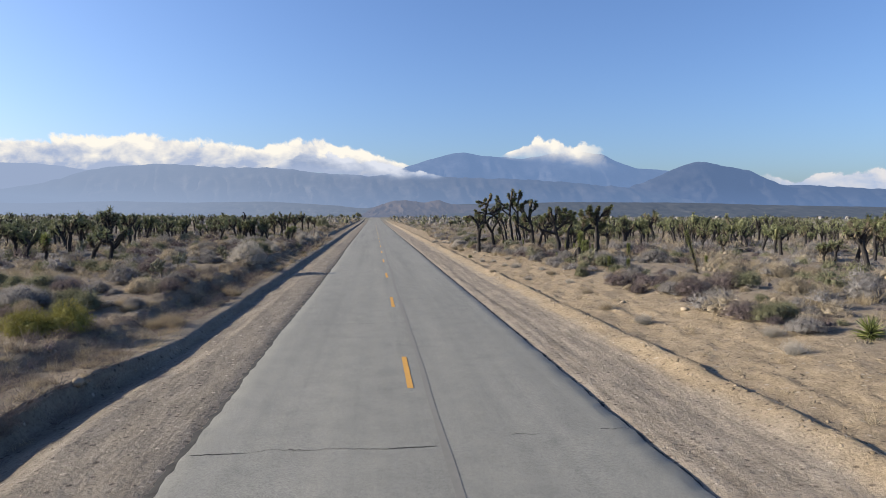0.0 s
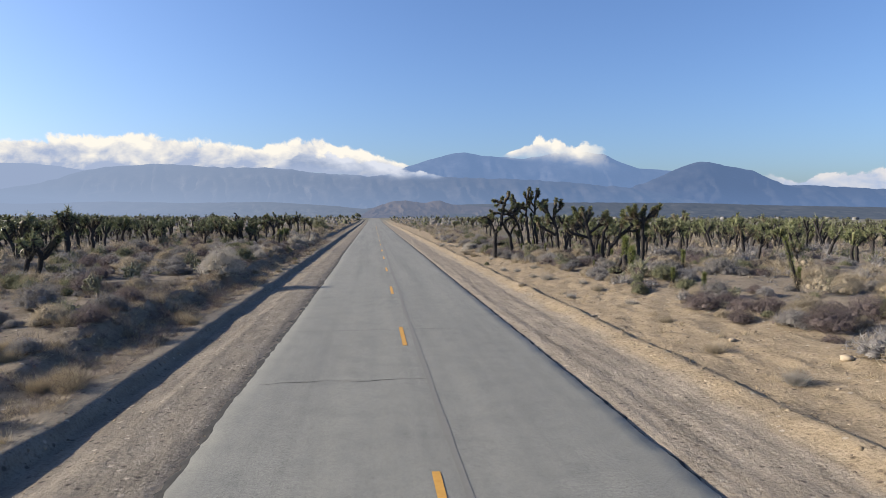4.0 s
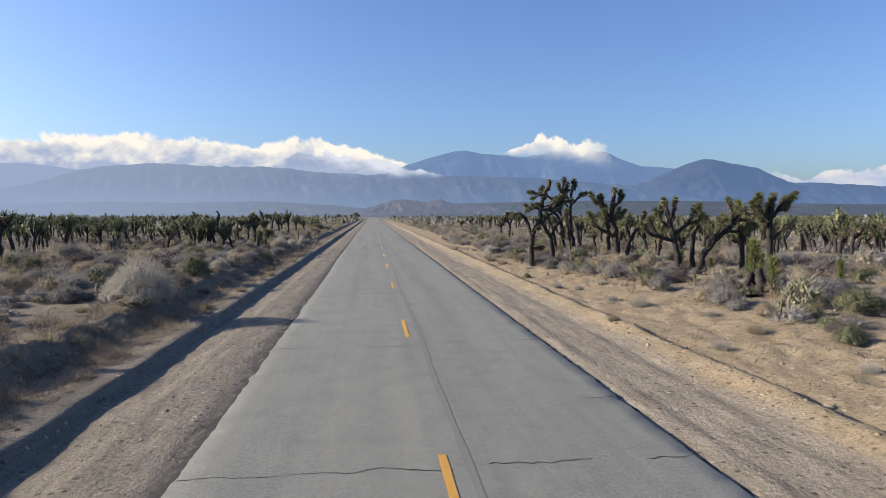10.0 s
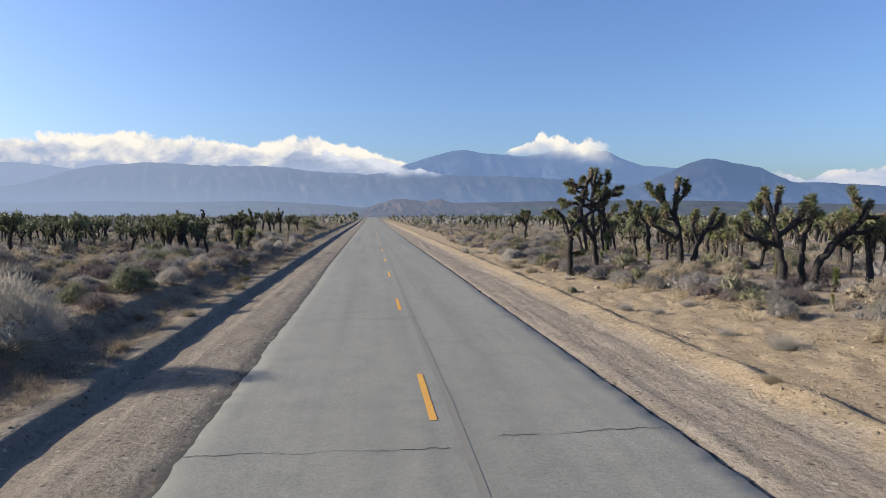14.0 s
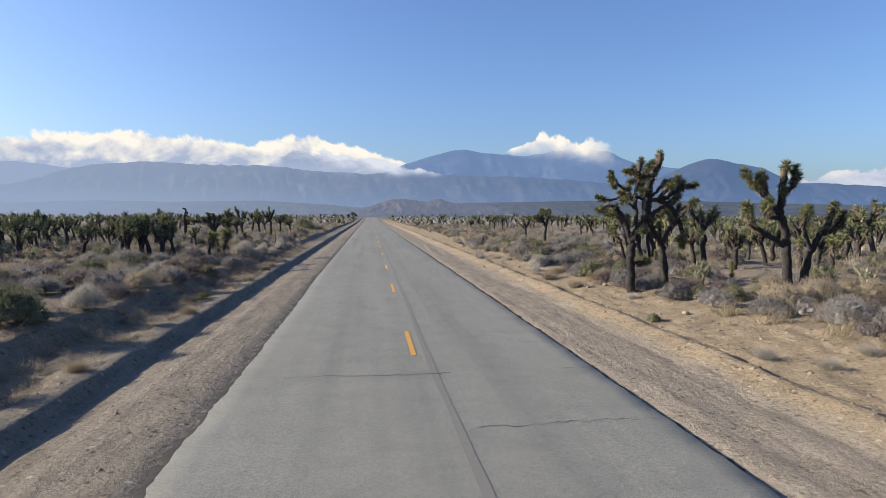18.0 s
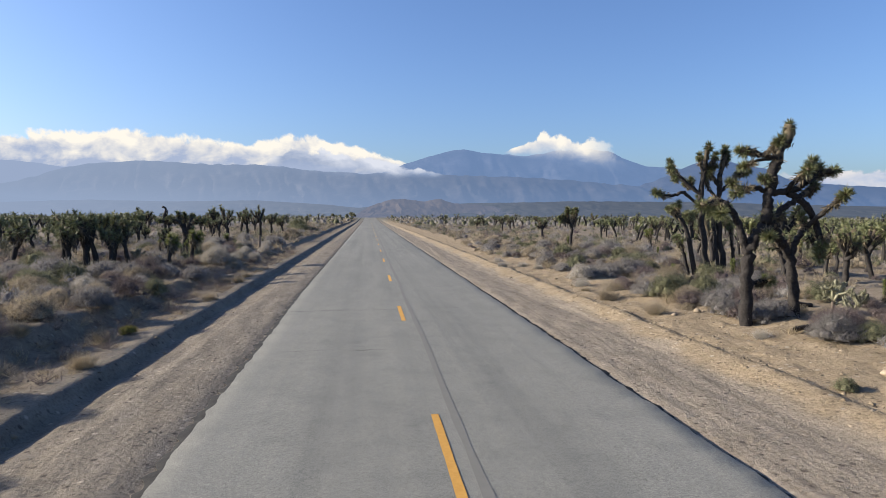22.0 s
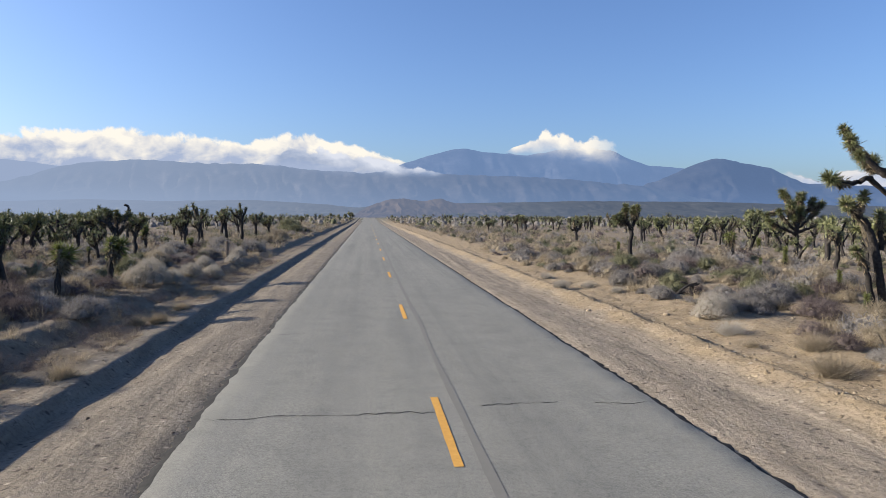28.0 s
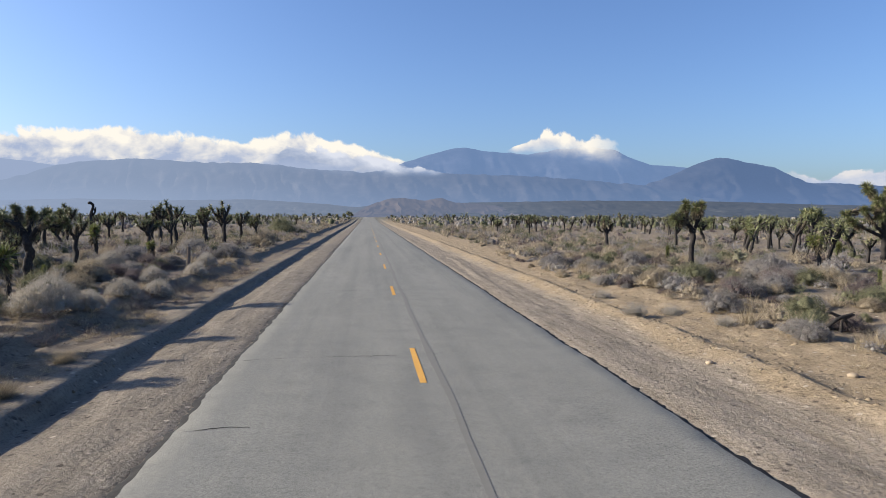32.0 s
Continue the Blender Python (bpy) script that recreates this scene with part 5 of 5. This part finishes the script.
for x, y, s in [(6.1, 35.5, 0.12), (5.9, 74.2, 0.14), (8.7, 61.2, 0.25), (7.0, 30.0, 0.2), (8.4, 53.7, 0.22), (7.7, 72.5, 0.18), (9.2, 62.5, 0.36), (8.8, 24, 0.2), (9.8, 21, 0.25), (8.2, 43.5, 0.2), (-7.0, 14.2, 0.3), (7.9, 61, 0.18), (10.4, 66, 0.3)]:
    v, t = stone_shape(np.random.default_rng(int(y * 10)), s, 2)
    ob = new("rock", mesh_of("rock", v, t, materials=[STONE]))
    stand(ob, x, y, 0, 1, -0.12 * s)
    tagged(ob, "pale weathered rock lying on the sandy bank", "rock", "rocks on the banks")


# ---- shrubs that stand out ----
def shrub(name, label, category, stems, foliage, stem_mat, leaf_mat, group):
    root = new(name)
    root.empty_display_size = 0.2
    tagged(part("woody_stem", stems.mesh("woody_stem", stem_mat), root, "thin dry branching stems"), kind="stuff")
    tagged(part("foliage", foliage.mesh("foliage", leaf_mat), root), kind="stuff")
    return tagged(root, label, category, group)


def stock_of(n, seed, name, label, category, group, stem_mat, leaf_mat, **kw):
    return [shrub(name, label, category, *brush_parts(np.random.default_rng(seed + k), **kw), stem_mat, leaf_mat, group) for k in range(n)]


PALE = stock_of(3, 700, "rabbitbrush", "pale grey rounded feathery rabbitbrush on the bank", "shrub", "pale shrubs", PALE_BRUSH, PALE_BRUSH, leaves=9000, leaf=0.06, wide=0.0045, lumps=30, stray=0.45, upward=0.5, flat=0.58, hull=0.4)
GREY = stock_of(4, 710, "sagebrush", "grey-lavender rounded sagebrush of the scrub", "shrub", "grey shrubs", GREY_BRUSH, GREY_BRUSH, leaves=3400, leaf=0.065, wide=0.008, lumps=14, flat=0.5)
TAN = stock_of(3, 715, "dry_shrub", "tan dry rounded desert shrub", "shrub", "tan shrubs", TAN_BRUSH, TAN_BRUSH, leaves=3200, leaf=0.075, wide=0.007, lumps=12, flat=0.5)
OLIVE = stock_of(3, 720, "creosote_bush", "olive green creosote bush with fine leaves", "shrub", "green shrubs", GREEN_BRUSH, GREEN_BRUSH, leaves=3200, leaf=0.055, wide=0.009, lumps=14, flat=0.58, stray=0.8)
YELLOW = stock_of(2, 726, "yellow_rabbitbrush", "yellow-green rounded rabbitbrush behind the ditch", "shrub", "yellow shrubs", YELLOW_BRUSH, YELLOW_BRUSH, leaves=4200, leaf=0.05, wide=0.009, flat=0.55)
BROWN = stock_of(3, 730, "dead_brush", "dark purple-brown leafless brush", "shrub", "brown shrubs", BROWN_BRUSH, BROWN_BRUSH, leaves=2600, leaf=0.11, wide=0.005, hull=0.4, stray=0.8, twigs=200, flat=0.5)
CACTUS = [shrub("cholla_cactus", "branching cholla cactus with pale yellowish spines", "cactus", *cholla_parts(np.random.default_rng(740 + k)), WOOD, CHOLLA, "cholla cacti") for k in range(4)]
TUFT, STRAWS = [], []
for k in range(3):
    root = new("grass_tuft", tuft_parts(np.random.default_rng(750 + k), 1300, 0.52, 0.72, 0.006).mesh("grass_tuft", (PALE_BRUSH, TAN_BRUSH, PALE_BRUSH)[k]))
    TUFT.append(tagged(root, "bleached rounded dry grass tuft on bare sand", "grass tuft", "grass tufts"))
    root = new("straw_clump", tuft_parts(np.random.default_rng(755 + k), 1000, 0.5, 0.6, 0.007).mesh("straw_clump", STRAW))
    STRAWS.append(tagged(root, "golden dry grass clump beside the ditch", "grass clump", "straw clumps"))
for stock, rows in [
        (PALE, [(-8.7, 42.1, 2.55), (-9.5, 80.1, 2.0), (-8.8, 80.9, 1.1), (-8.8, 83.5, 1.15), (-8.4, 85.8, 1.1), (-9.0, 54.5, 1.3), (-12.7, 92.8, 1.7), (-9.4, 88.5, 1.2), (-10.8, 66.5, 1.1), (8.5, 71.3, 1.3), (-8.7, 92, 1.1), (-9.2, 96, 1.3)]),
        (GREY, [(-13.0, 24, 2.0), (-13.6, 28.1, 1.4), (-9.3, 24, 0.9), (-9.3, 29, 1.4), (-11.7, 29.6, 1.7), (-13.8, 52.6, 2.2), (-11.2, 42.4, 1.2), (-11.8, 44.3, 1.3), (-20, 62.3, 2.6), (-10.7, 42.7, 0.9), (-8.8, 62.3, 1.5), (-10.7, 63.6, 1.2), (-13.4, 69.8, 2.4)]),
        (GREY, [(11.1, 24.7, 1.3), (11.2, 21.2, 1.4), (12.3, 18.1, 0.8), (16.3, 20.8, 1.6), (16.3, 37.8, 2.0), (27.7, 39.2, 2.4), (10.9, 50.2, 1.6), (10.2, 52.3, 1.3), (9.6, 61.6, 1.3), (10.4, 62.2, 1.2), (16.2, 87.8, 2.4), (9.1, 71.8, 1.2), (11.6, 73.4, 1.9), (12.6, 74.2, 1.5), (8.9, 75.2, 1.0), (12.0, 82.9, 1.6), (13.3, 83.2, 1.5), (13.8, 96.5, 1.7)]),
        (GREY, [(-8.6, 72.5, 1.4), (-13.7, 97.8, 2.4), (-13.4, 110, 2.1), (-9.7, 104, 2.2), (-11.7, 79.9, 1.4), (10.6, 73.2, 1.3), (10.1, 71.9, 1.1), (11.3, 45.8, 1.1), (9.7, 54.2, 1.2), (13.9, 45.9, 1.0)]),
        (TAN, [(18.3, 28.8, 1.5), (17.9, 32.9, 1.7), (15, 21.3, 1.0), (-9.4, 60.1, 1.4), (-11.8, 88.5, 1.7), (-10, 119.7, 2.6), (11.2, 99.8, 1.7), (11.7, 108.6, 2.1), (11.7, 49.0, 1.5), (-9.6, 64.4, 1.1), (-12, 62.5, 1.3), (9.3, 62.9, 1.1)]),
        (YELLOW, [(-9.5, 19.3, 1.8), (-10.4, 19.0, 1.7), (-7.2, 60.3, 0.55)]),
        (OLIVE, [(11.0, 18.2, 1.2), (11.7, 18.4, 1.0), (14.1, 24.5, 1.4), (-9.5, 51.8, 1.9), (12.7, 87.6, 1.7), (13.6, 86.2, 1.0), (-15.3, 72.8, 2.1), (-13, 156, 4.4), (-11.8, 150, 2.8), (7.2, 53.2, 0.5), (10.0, 56.0, 0.9), (-8.6, 66.8, 1.1), (10.7, 55.0, 1.0), (12.9, 73.8, 1.2)]),
        (BROWN, [(-8.9, 47.1, 1.2), (-11, 73.2, 1.9), (-8.9, 65.2, 1.4), (9.9, 57.0, 1.3), (11.5, 71, 1.6), (10.5, 57.4, 1.1), (10.6, 76.3, 1.0), (-9.6, 31.5, 1.2), (-9.0, 27, 1.2), (12.4, 38.6, 1.0), (11.5, 29.0, 1.1), (-9.3, 57.5, 1.3), (11.2, 27.4, 1.2)]),
        (CACTUS, [(-11, 32.4, 1.05), (-11.9, 38.2, 1.2), (-10.7, 43.6, 1.2), (-22.1, 49.9, 1.35), (-16.6, 40.8, 0.8), (-30, 56, 1.0), (-21.8, 74.6, 1.4), (-24.9, 88.6, 1.1), (12.2, 29.8, 0.65), (11.7, 38.0, 0.9), (12.3, 38.2, 1.0), (12.0, 37.4, 0.8), (11.0, 48, 0.9), (11.3, 58.1, 0.9), (11.1, 37.5, 0.6), (11.75, 59.5, 1.0), (14.5, 93.1, 0.75), (18, 93, 1.1), (28.5, 101, 1.2), (24.9, 88.7, 1.35), (14.1, 53.5, 0.95), (-14, 81, 1.0)]),
        (STRAWS, [(-7.3, 21.8, 1.0), (-7.6, 22.3, 0.9), (-7.1, 21.3, 0.8), (-7.8, 21.6, 0.9), (-7.2, 29.9, 0.9), (-7.5, 30.5, 0.8), (-6.9, 29.5, 0.7), (-9.3, 23.3, 0.8), (-9.8, 24.2, 0.7), (-7.5, 59.4, 0.8), (-6.8, 48.8, 0.7), (-8.2, 48.4, 0.7), (-6.7, 66.8, 0.8), (-6.7, 56.4, 0.8), (-6.9, 72.9, 0.8), (-8.8, 58.3, 0.7), (-9.9, 40.4, 0.6), (-7.0, 75.4, 0.7), (-7.4, 72.7, 0.7), (-7, 43.8, 0.6)]),
        (TUFT, [(7.9, 20, 0.8), (7.9, 23.3, 0.8), (7.4, 48.2, 0.65), (8.0, 47, 0.6), (9.2, 47.4, 0.65), (8.1, 43.2, 0.6), (8.4, 41.3, 0.95), (9.4, 38.4, 0.6), (9.2, 35.7, 0.8), (6.4, 38.7, 0.5), (7.6, 34.6, 0.6), (7.6, 61.6, 1.0), (7.5, 65.3, 1.1), (7.9, 69.4, 1.0), (7.6, 68.0, 0.55), (6.7, 79.8, 0.9), (7.9, 79.9, 0.8), (8.4, 67, 1.0), (8.2, 77.6, 0.7), (9.0, 31.5, 0.6), (8.6, 27.5, 0.7), (8.3, 57.4, 0.6), (7.3, 84, 0.8), (8.6, 88, 0.9), (10.0, 16.4, 0.8), (9.4, 14.6, 0.8)])]:
    for x, y, s in rows:
        put(stock, int(pick.integers(len(stock))), x, y, pick.random() * 360, s)
rr = np.random.default_rng(91)
held = [(x, y, 0.7) for x, y in taken]


def free_place(spread, gap, y0, y1):
    """A place among the shrubs with room for one more, and its width."""
    while True:
        side = -1 if rr.random() < 0.5 else 1
        y = y0 + (y1 - y0) * rr.random()
        edge = 10.1 if side < 0 else 10.3 - 1.5 * float(smooth(50, 60, y)) - 0.8 * float(smooth(84, 92, y))
        x = side * (edge + spread * rr.random() ** 1.15)
        w = 0.5 + 1.2 * rr.random() ** 1.7
        if fbm(x / 5 + 3, y / 5, 2) > 0.34 and not any((x - a) ** 2 + (y - b) ** 2 < (gap * (w + c)) ** 2 for a, b, c in held):
            held.append((x, y, w))
            return x, y, w


room = {id(GREY): 235, id(BROWN): 190, id(TAN): 190, id(OLIVE): 130}
while sum(room.values()):
    x, y, w = free_place(9.0, 0.26, 12, 100)
    pool = [GREY, GREY, BROWN, TAN, TAN, OLIVE][int(np.clip(fbm(x / 3 + 40, y / 3 + np.sign(x) * 9, 2) * 9 - 1.5 + rr.normal() * 0.8, 0, 5))]
    if not room[id(pool)]:
        pool = max((GREY, BROWN, TAN, OLIVE), key=lambda p: room[id(p)])
    room[id(pool)] -= 1
    put(pool, int(rr.integers(len(pool))), x, y, rr.random() * 360, w)
for name, label, mat, n, seed in [
        ("middle_grey_scrub", "grey-lavender brush filling the scrubland", GREY_BRUSH, 420, 61),
        ("middle_brown_scrub", "purple-brown brush filling the scrubland", BROWN_BRUSH, 260, 62),
        ("middle_tan_scrub", "tan dry brush filling the scrubland", TAN_BRUSH, 300, 63),
        ("middle_green_scrub", "olive green brush filling the scrubland", GREEN_BRUSH, 200, 64)]:
    spots = np.array([free_place(17.0, 0.24, 8, 108) for _ in range(n)])
    scatter(name, label, "shrubs", brush_kinds(900 + 10 * seed, 4, leaves=340, leaf=0.13, wide=0.016, lumps=6, hull=0.45, rings=1, twigs=12, flat=0.5, stray=0.7), mat, spots[:, 0], spots[:, 1], spots[:, 2], rr)


# ---- far houses, post ----
def house(x, y, w, d, h):
    root = new("house")
    z = float(terrain(x, y))
    bm = bmesh.new()
    bmesh.ops.create_cube(bm, size=1, matrix=pose(0, 0, h / 2) @ Matrix.Diagonal((w, d, h, 1)))
    me = bpy.data.meshes.new("wall")
    bm.to_mesh(me)
    bm.free()
    me.materials.append(WHITE)
    part("wall", me, root)
    g = h * 0.45
    v = [(-w * .54, -d * .56, h), (w * .54, -d * .56, h), (w * .54, d * .56, h), (-w * .54, d * .56, h), (-w * .54, 0, h + g), (w * .54, 0, h + g)]
    part("roof", mesh_of("roof", v, tris=[(0, 4, 3), (1, 2, 5)], quads=[(0, 1, 5, 4), (2, 3, 4, 5), (0, 3, 2, 1)], materials=[ROOF]), root)
    for k in (-0.25, 0.25):
        bm = bmesh.new()
        bmesh.ops.create_cube(bm, size=1, matrix=pose(k * w, -d / 2, h * 0.55) @ Matrix.Diagonal((0.5, 0.08, 0.6, 1)))
        me = bpy.data.meshes.new("window")
        bm.to_mesh(me)
        bm.free()
        me.materials.append(TAR)
        part("window", me, root)
    root.matrix_basis = pose(x, y, z - 0.05)
    tagged(root, "small far white house with grey gabled roof among the scrub", "house", "far houses")


for x, y, w, h in [(240, 432, 3.0, 1.5), (284, 436, 3.4, 1.5), (318, 432, 3.2, 1.5), (342, 436, 2.8, 1.5), (121, 434, 2.2, 1.2), (163, 432, 2.6, 1.3), (185, 437, 2.4, 1.2), (211, 434, 2.2, 1.3), (263, 436, 2.6, 1.3)]:
    house(x, y, w, 3.5, h)
snag = Soup()
hook = bend([(0, 0, -0.1), (0.05, 0, 1.2), (-0.05, 0, 2.3), (0.12, 0.05, 2.8), (0.16, 0.05, 3.1), (-0.05, 0, 3.3), (-0.16, 0, 3.2)])
snag.tube(hook, np.linspace(0.13, 0.085, len(hook)), 8, 0.35)
snag.tube(bend([(-0.05, 0, 2.2), (0.25, 0.1, 2.5), (0.3, 0.1, 2.9)]), np.linspace(0.09, 0.06, 13), 7, 0.35)
dead_tree = new("dead_joshua_tree", snag.mesh("dead_joshua_tree", BARK, True))
stand(dead_tree, -23.85, 118.8, 0, 1.1)
tagged(dead_tree, "dead leafless Joshua tree trunk with a hooked top", "dead tree")
bm = bmesh.new()
bmesh.ops.create_cone(bm, cap_ends=True, segments=10, radius1=0.09, radius2=0.075, depth=1.3, matrix=pose(0, 0, 0.6))
for v in bm.verts:
    v.co.x += 0.03 * v.co.z
me = bpy.data.meshes.new("wooden_post")
bm.to_mesh(me)
bm.free()
me.materials.append(WOOD)
post = new("wooden_post", me)
stand(post, -9.2, 92.7, 0, 1, 0.05)
tagged(post, "short weathered wooden post standing in the scrub", "post")


def dead_wood(name, label, x, y, boughs, seed, turn=0):
    r, wood = np.random.default_rng(seed), Soup()
    for thick, pts in boughs:
        line = bend(pts)
        wood.tube(line, np.linspace(thick, thick * 0.7, len(line)), 8, 0.45, r)
    ob = new(name, wood.mesh(name, BARK, True))
    stand(ob, x, y, turn)
    tagged(ob, label, "dead wood", "dead Joshua wood")


dead_wood("dead_stump", "dark dead Joshua stump with broken fallen limbs", 12.2, 41.3, [(0.14, [(0, 0, -0.1), (0.15, 0, 0.4), (0.35, 0.1, 0.8)]), (0.13, [(0.35, 0.1, 0.75), (0.55, 0.1, 0.4), (0.7, 0, -0.05)]), (0.12, [(-0.45, 0.1, 0.05), (-0.1, 0.1, 0.3), (0.2, 0.1, 0.35)])], 1)
dead_wood("dead_stump", "blackened dead Joshua trunk pieces leaning together", 12.4, 40.7, [(0.2, [(0, 0, -0.1), (0.1, 0, 0.45), (0.05, 0.1, 0.95)]), (0.17, [(0.3, 0.1, -0.1), (0.35, 0.2, 0.4), (0.25, 0.2, 0.7)]), (0.14, [(-0.5, 0, 0.08), (0, 0.1, 0.14), (0.6, 0.1, 0.1)])], 2)
dead_wood("fallen_log", "dark fallen Joshua limb lying on the sand", 9.6, 57.3, [(0.07, [(-0.5, 0, 0.05), (0, 0.1, 0.1), (0.5, 0, 0.05)]), (0.05, [(-0.1, 0.1, 0.08), (0.3, 0.3, 0.12), (0.6, 0.35, 0.06)])], 3)
dead_wood("fallen_log", "dark fallen Joshua trunk beneath the trees", 10.9, 60.2, [(0.14, [(-0.9, 0, 0.08), (0, 0.15, 0.16), (0.8, 0.1, 0.1)])], 4)
dead_wood("fallen_branches", "heap of grey dead branches on the bank", 10.2, 76.0, [(0.05, [(-0.5, 0, 0.0), (-0.1, 0, 0.35), (0.3, 0, 0.45)]), (0.05, [(0.4, 0.1, 0.0), (0.2, 0.1, 0.3), (-0.2, 0.2, 0.5)]), (0.04, [(0, 0, 0), (0.1, 0.1, 0.3), (0.5, 0.2, 0.4)]), (0.06, [(-0.6, 0.2, 0.04), (0, 0.2, 0.1), (0.6, 0.1, 0.05)])], 5)


# ---- trees at the far end of the road ----
def far_tree(seed):
    r = np.random.default_rng(seed)
    root, trunk = new("far_tree"), Soup()
    trunk.tube(bend([(0, 0, -0.1), (0.05, 0, 0.7), (0, 0.05, 1.5)]), np.linspace(0.12, 0.07, 13), 6, 0.3, r)
    part("trunk", trunk.mesh("trunk", BARK, True), root)
    crown = Soup()
    for v, t, q in (k.arrays() for k in brush_parts(r, leaves=500, leaf=0.12, wide=0.05, lumps=12, flat=1.0, twigs=0)):
        crown.add(v * np.array([2.0, 2.0, 1.9]) + np.array([0, 0, 0.8]), t, q)
    tagged(part("crown", crown.mesh("crown", GREEN_BRUSH), root), kind="stuff")
    return tagged(root, "dark round-crowned tree beside the far end of the road", "tree", "far trees")


FAR_TREES = [far_tree(960 + k) for k in range(3)]
for x, y, w in [(-9, 395, 1.4), (-13, 402, 1.2), (-16, 388, 1.0), (-21, 410, 1.3), (-11, 420, 1.7), (-26, 398, 0.9), (-33, 405, 1.1), (12, 410, 1.0), (17, 402, 0.8), (-8.5, 330, 0.8)]:
    put(FAR_TREES, int(pick.integers(3)), x, y, pick.random() * 360, w)
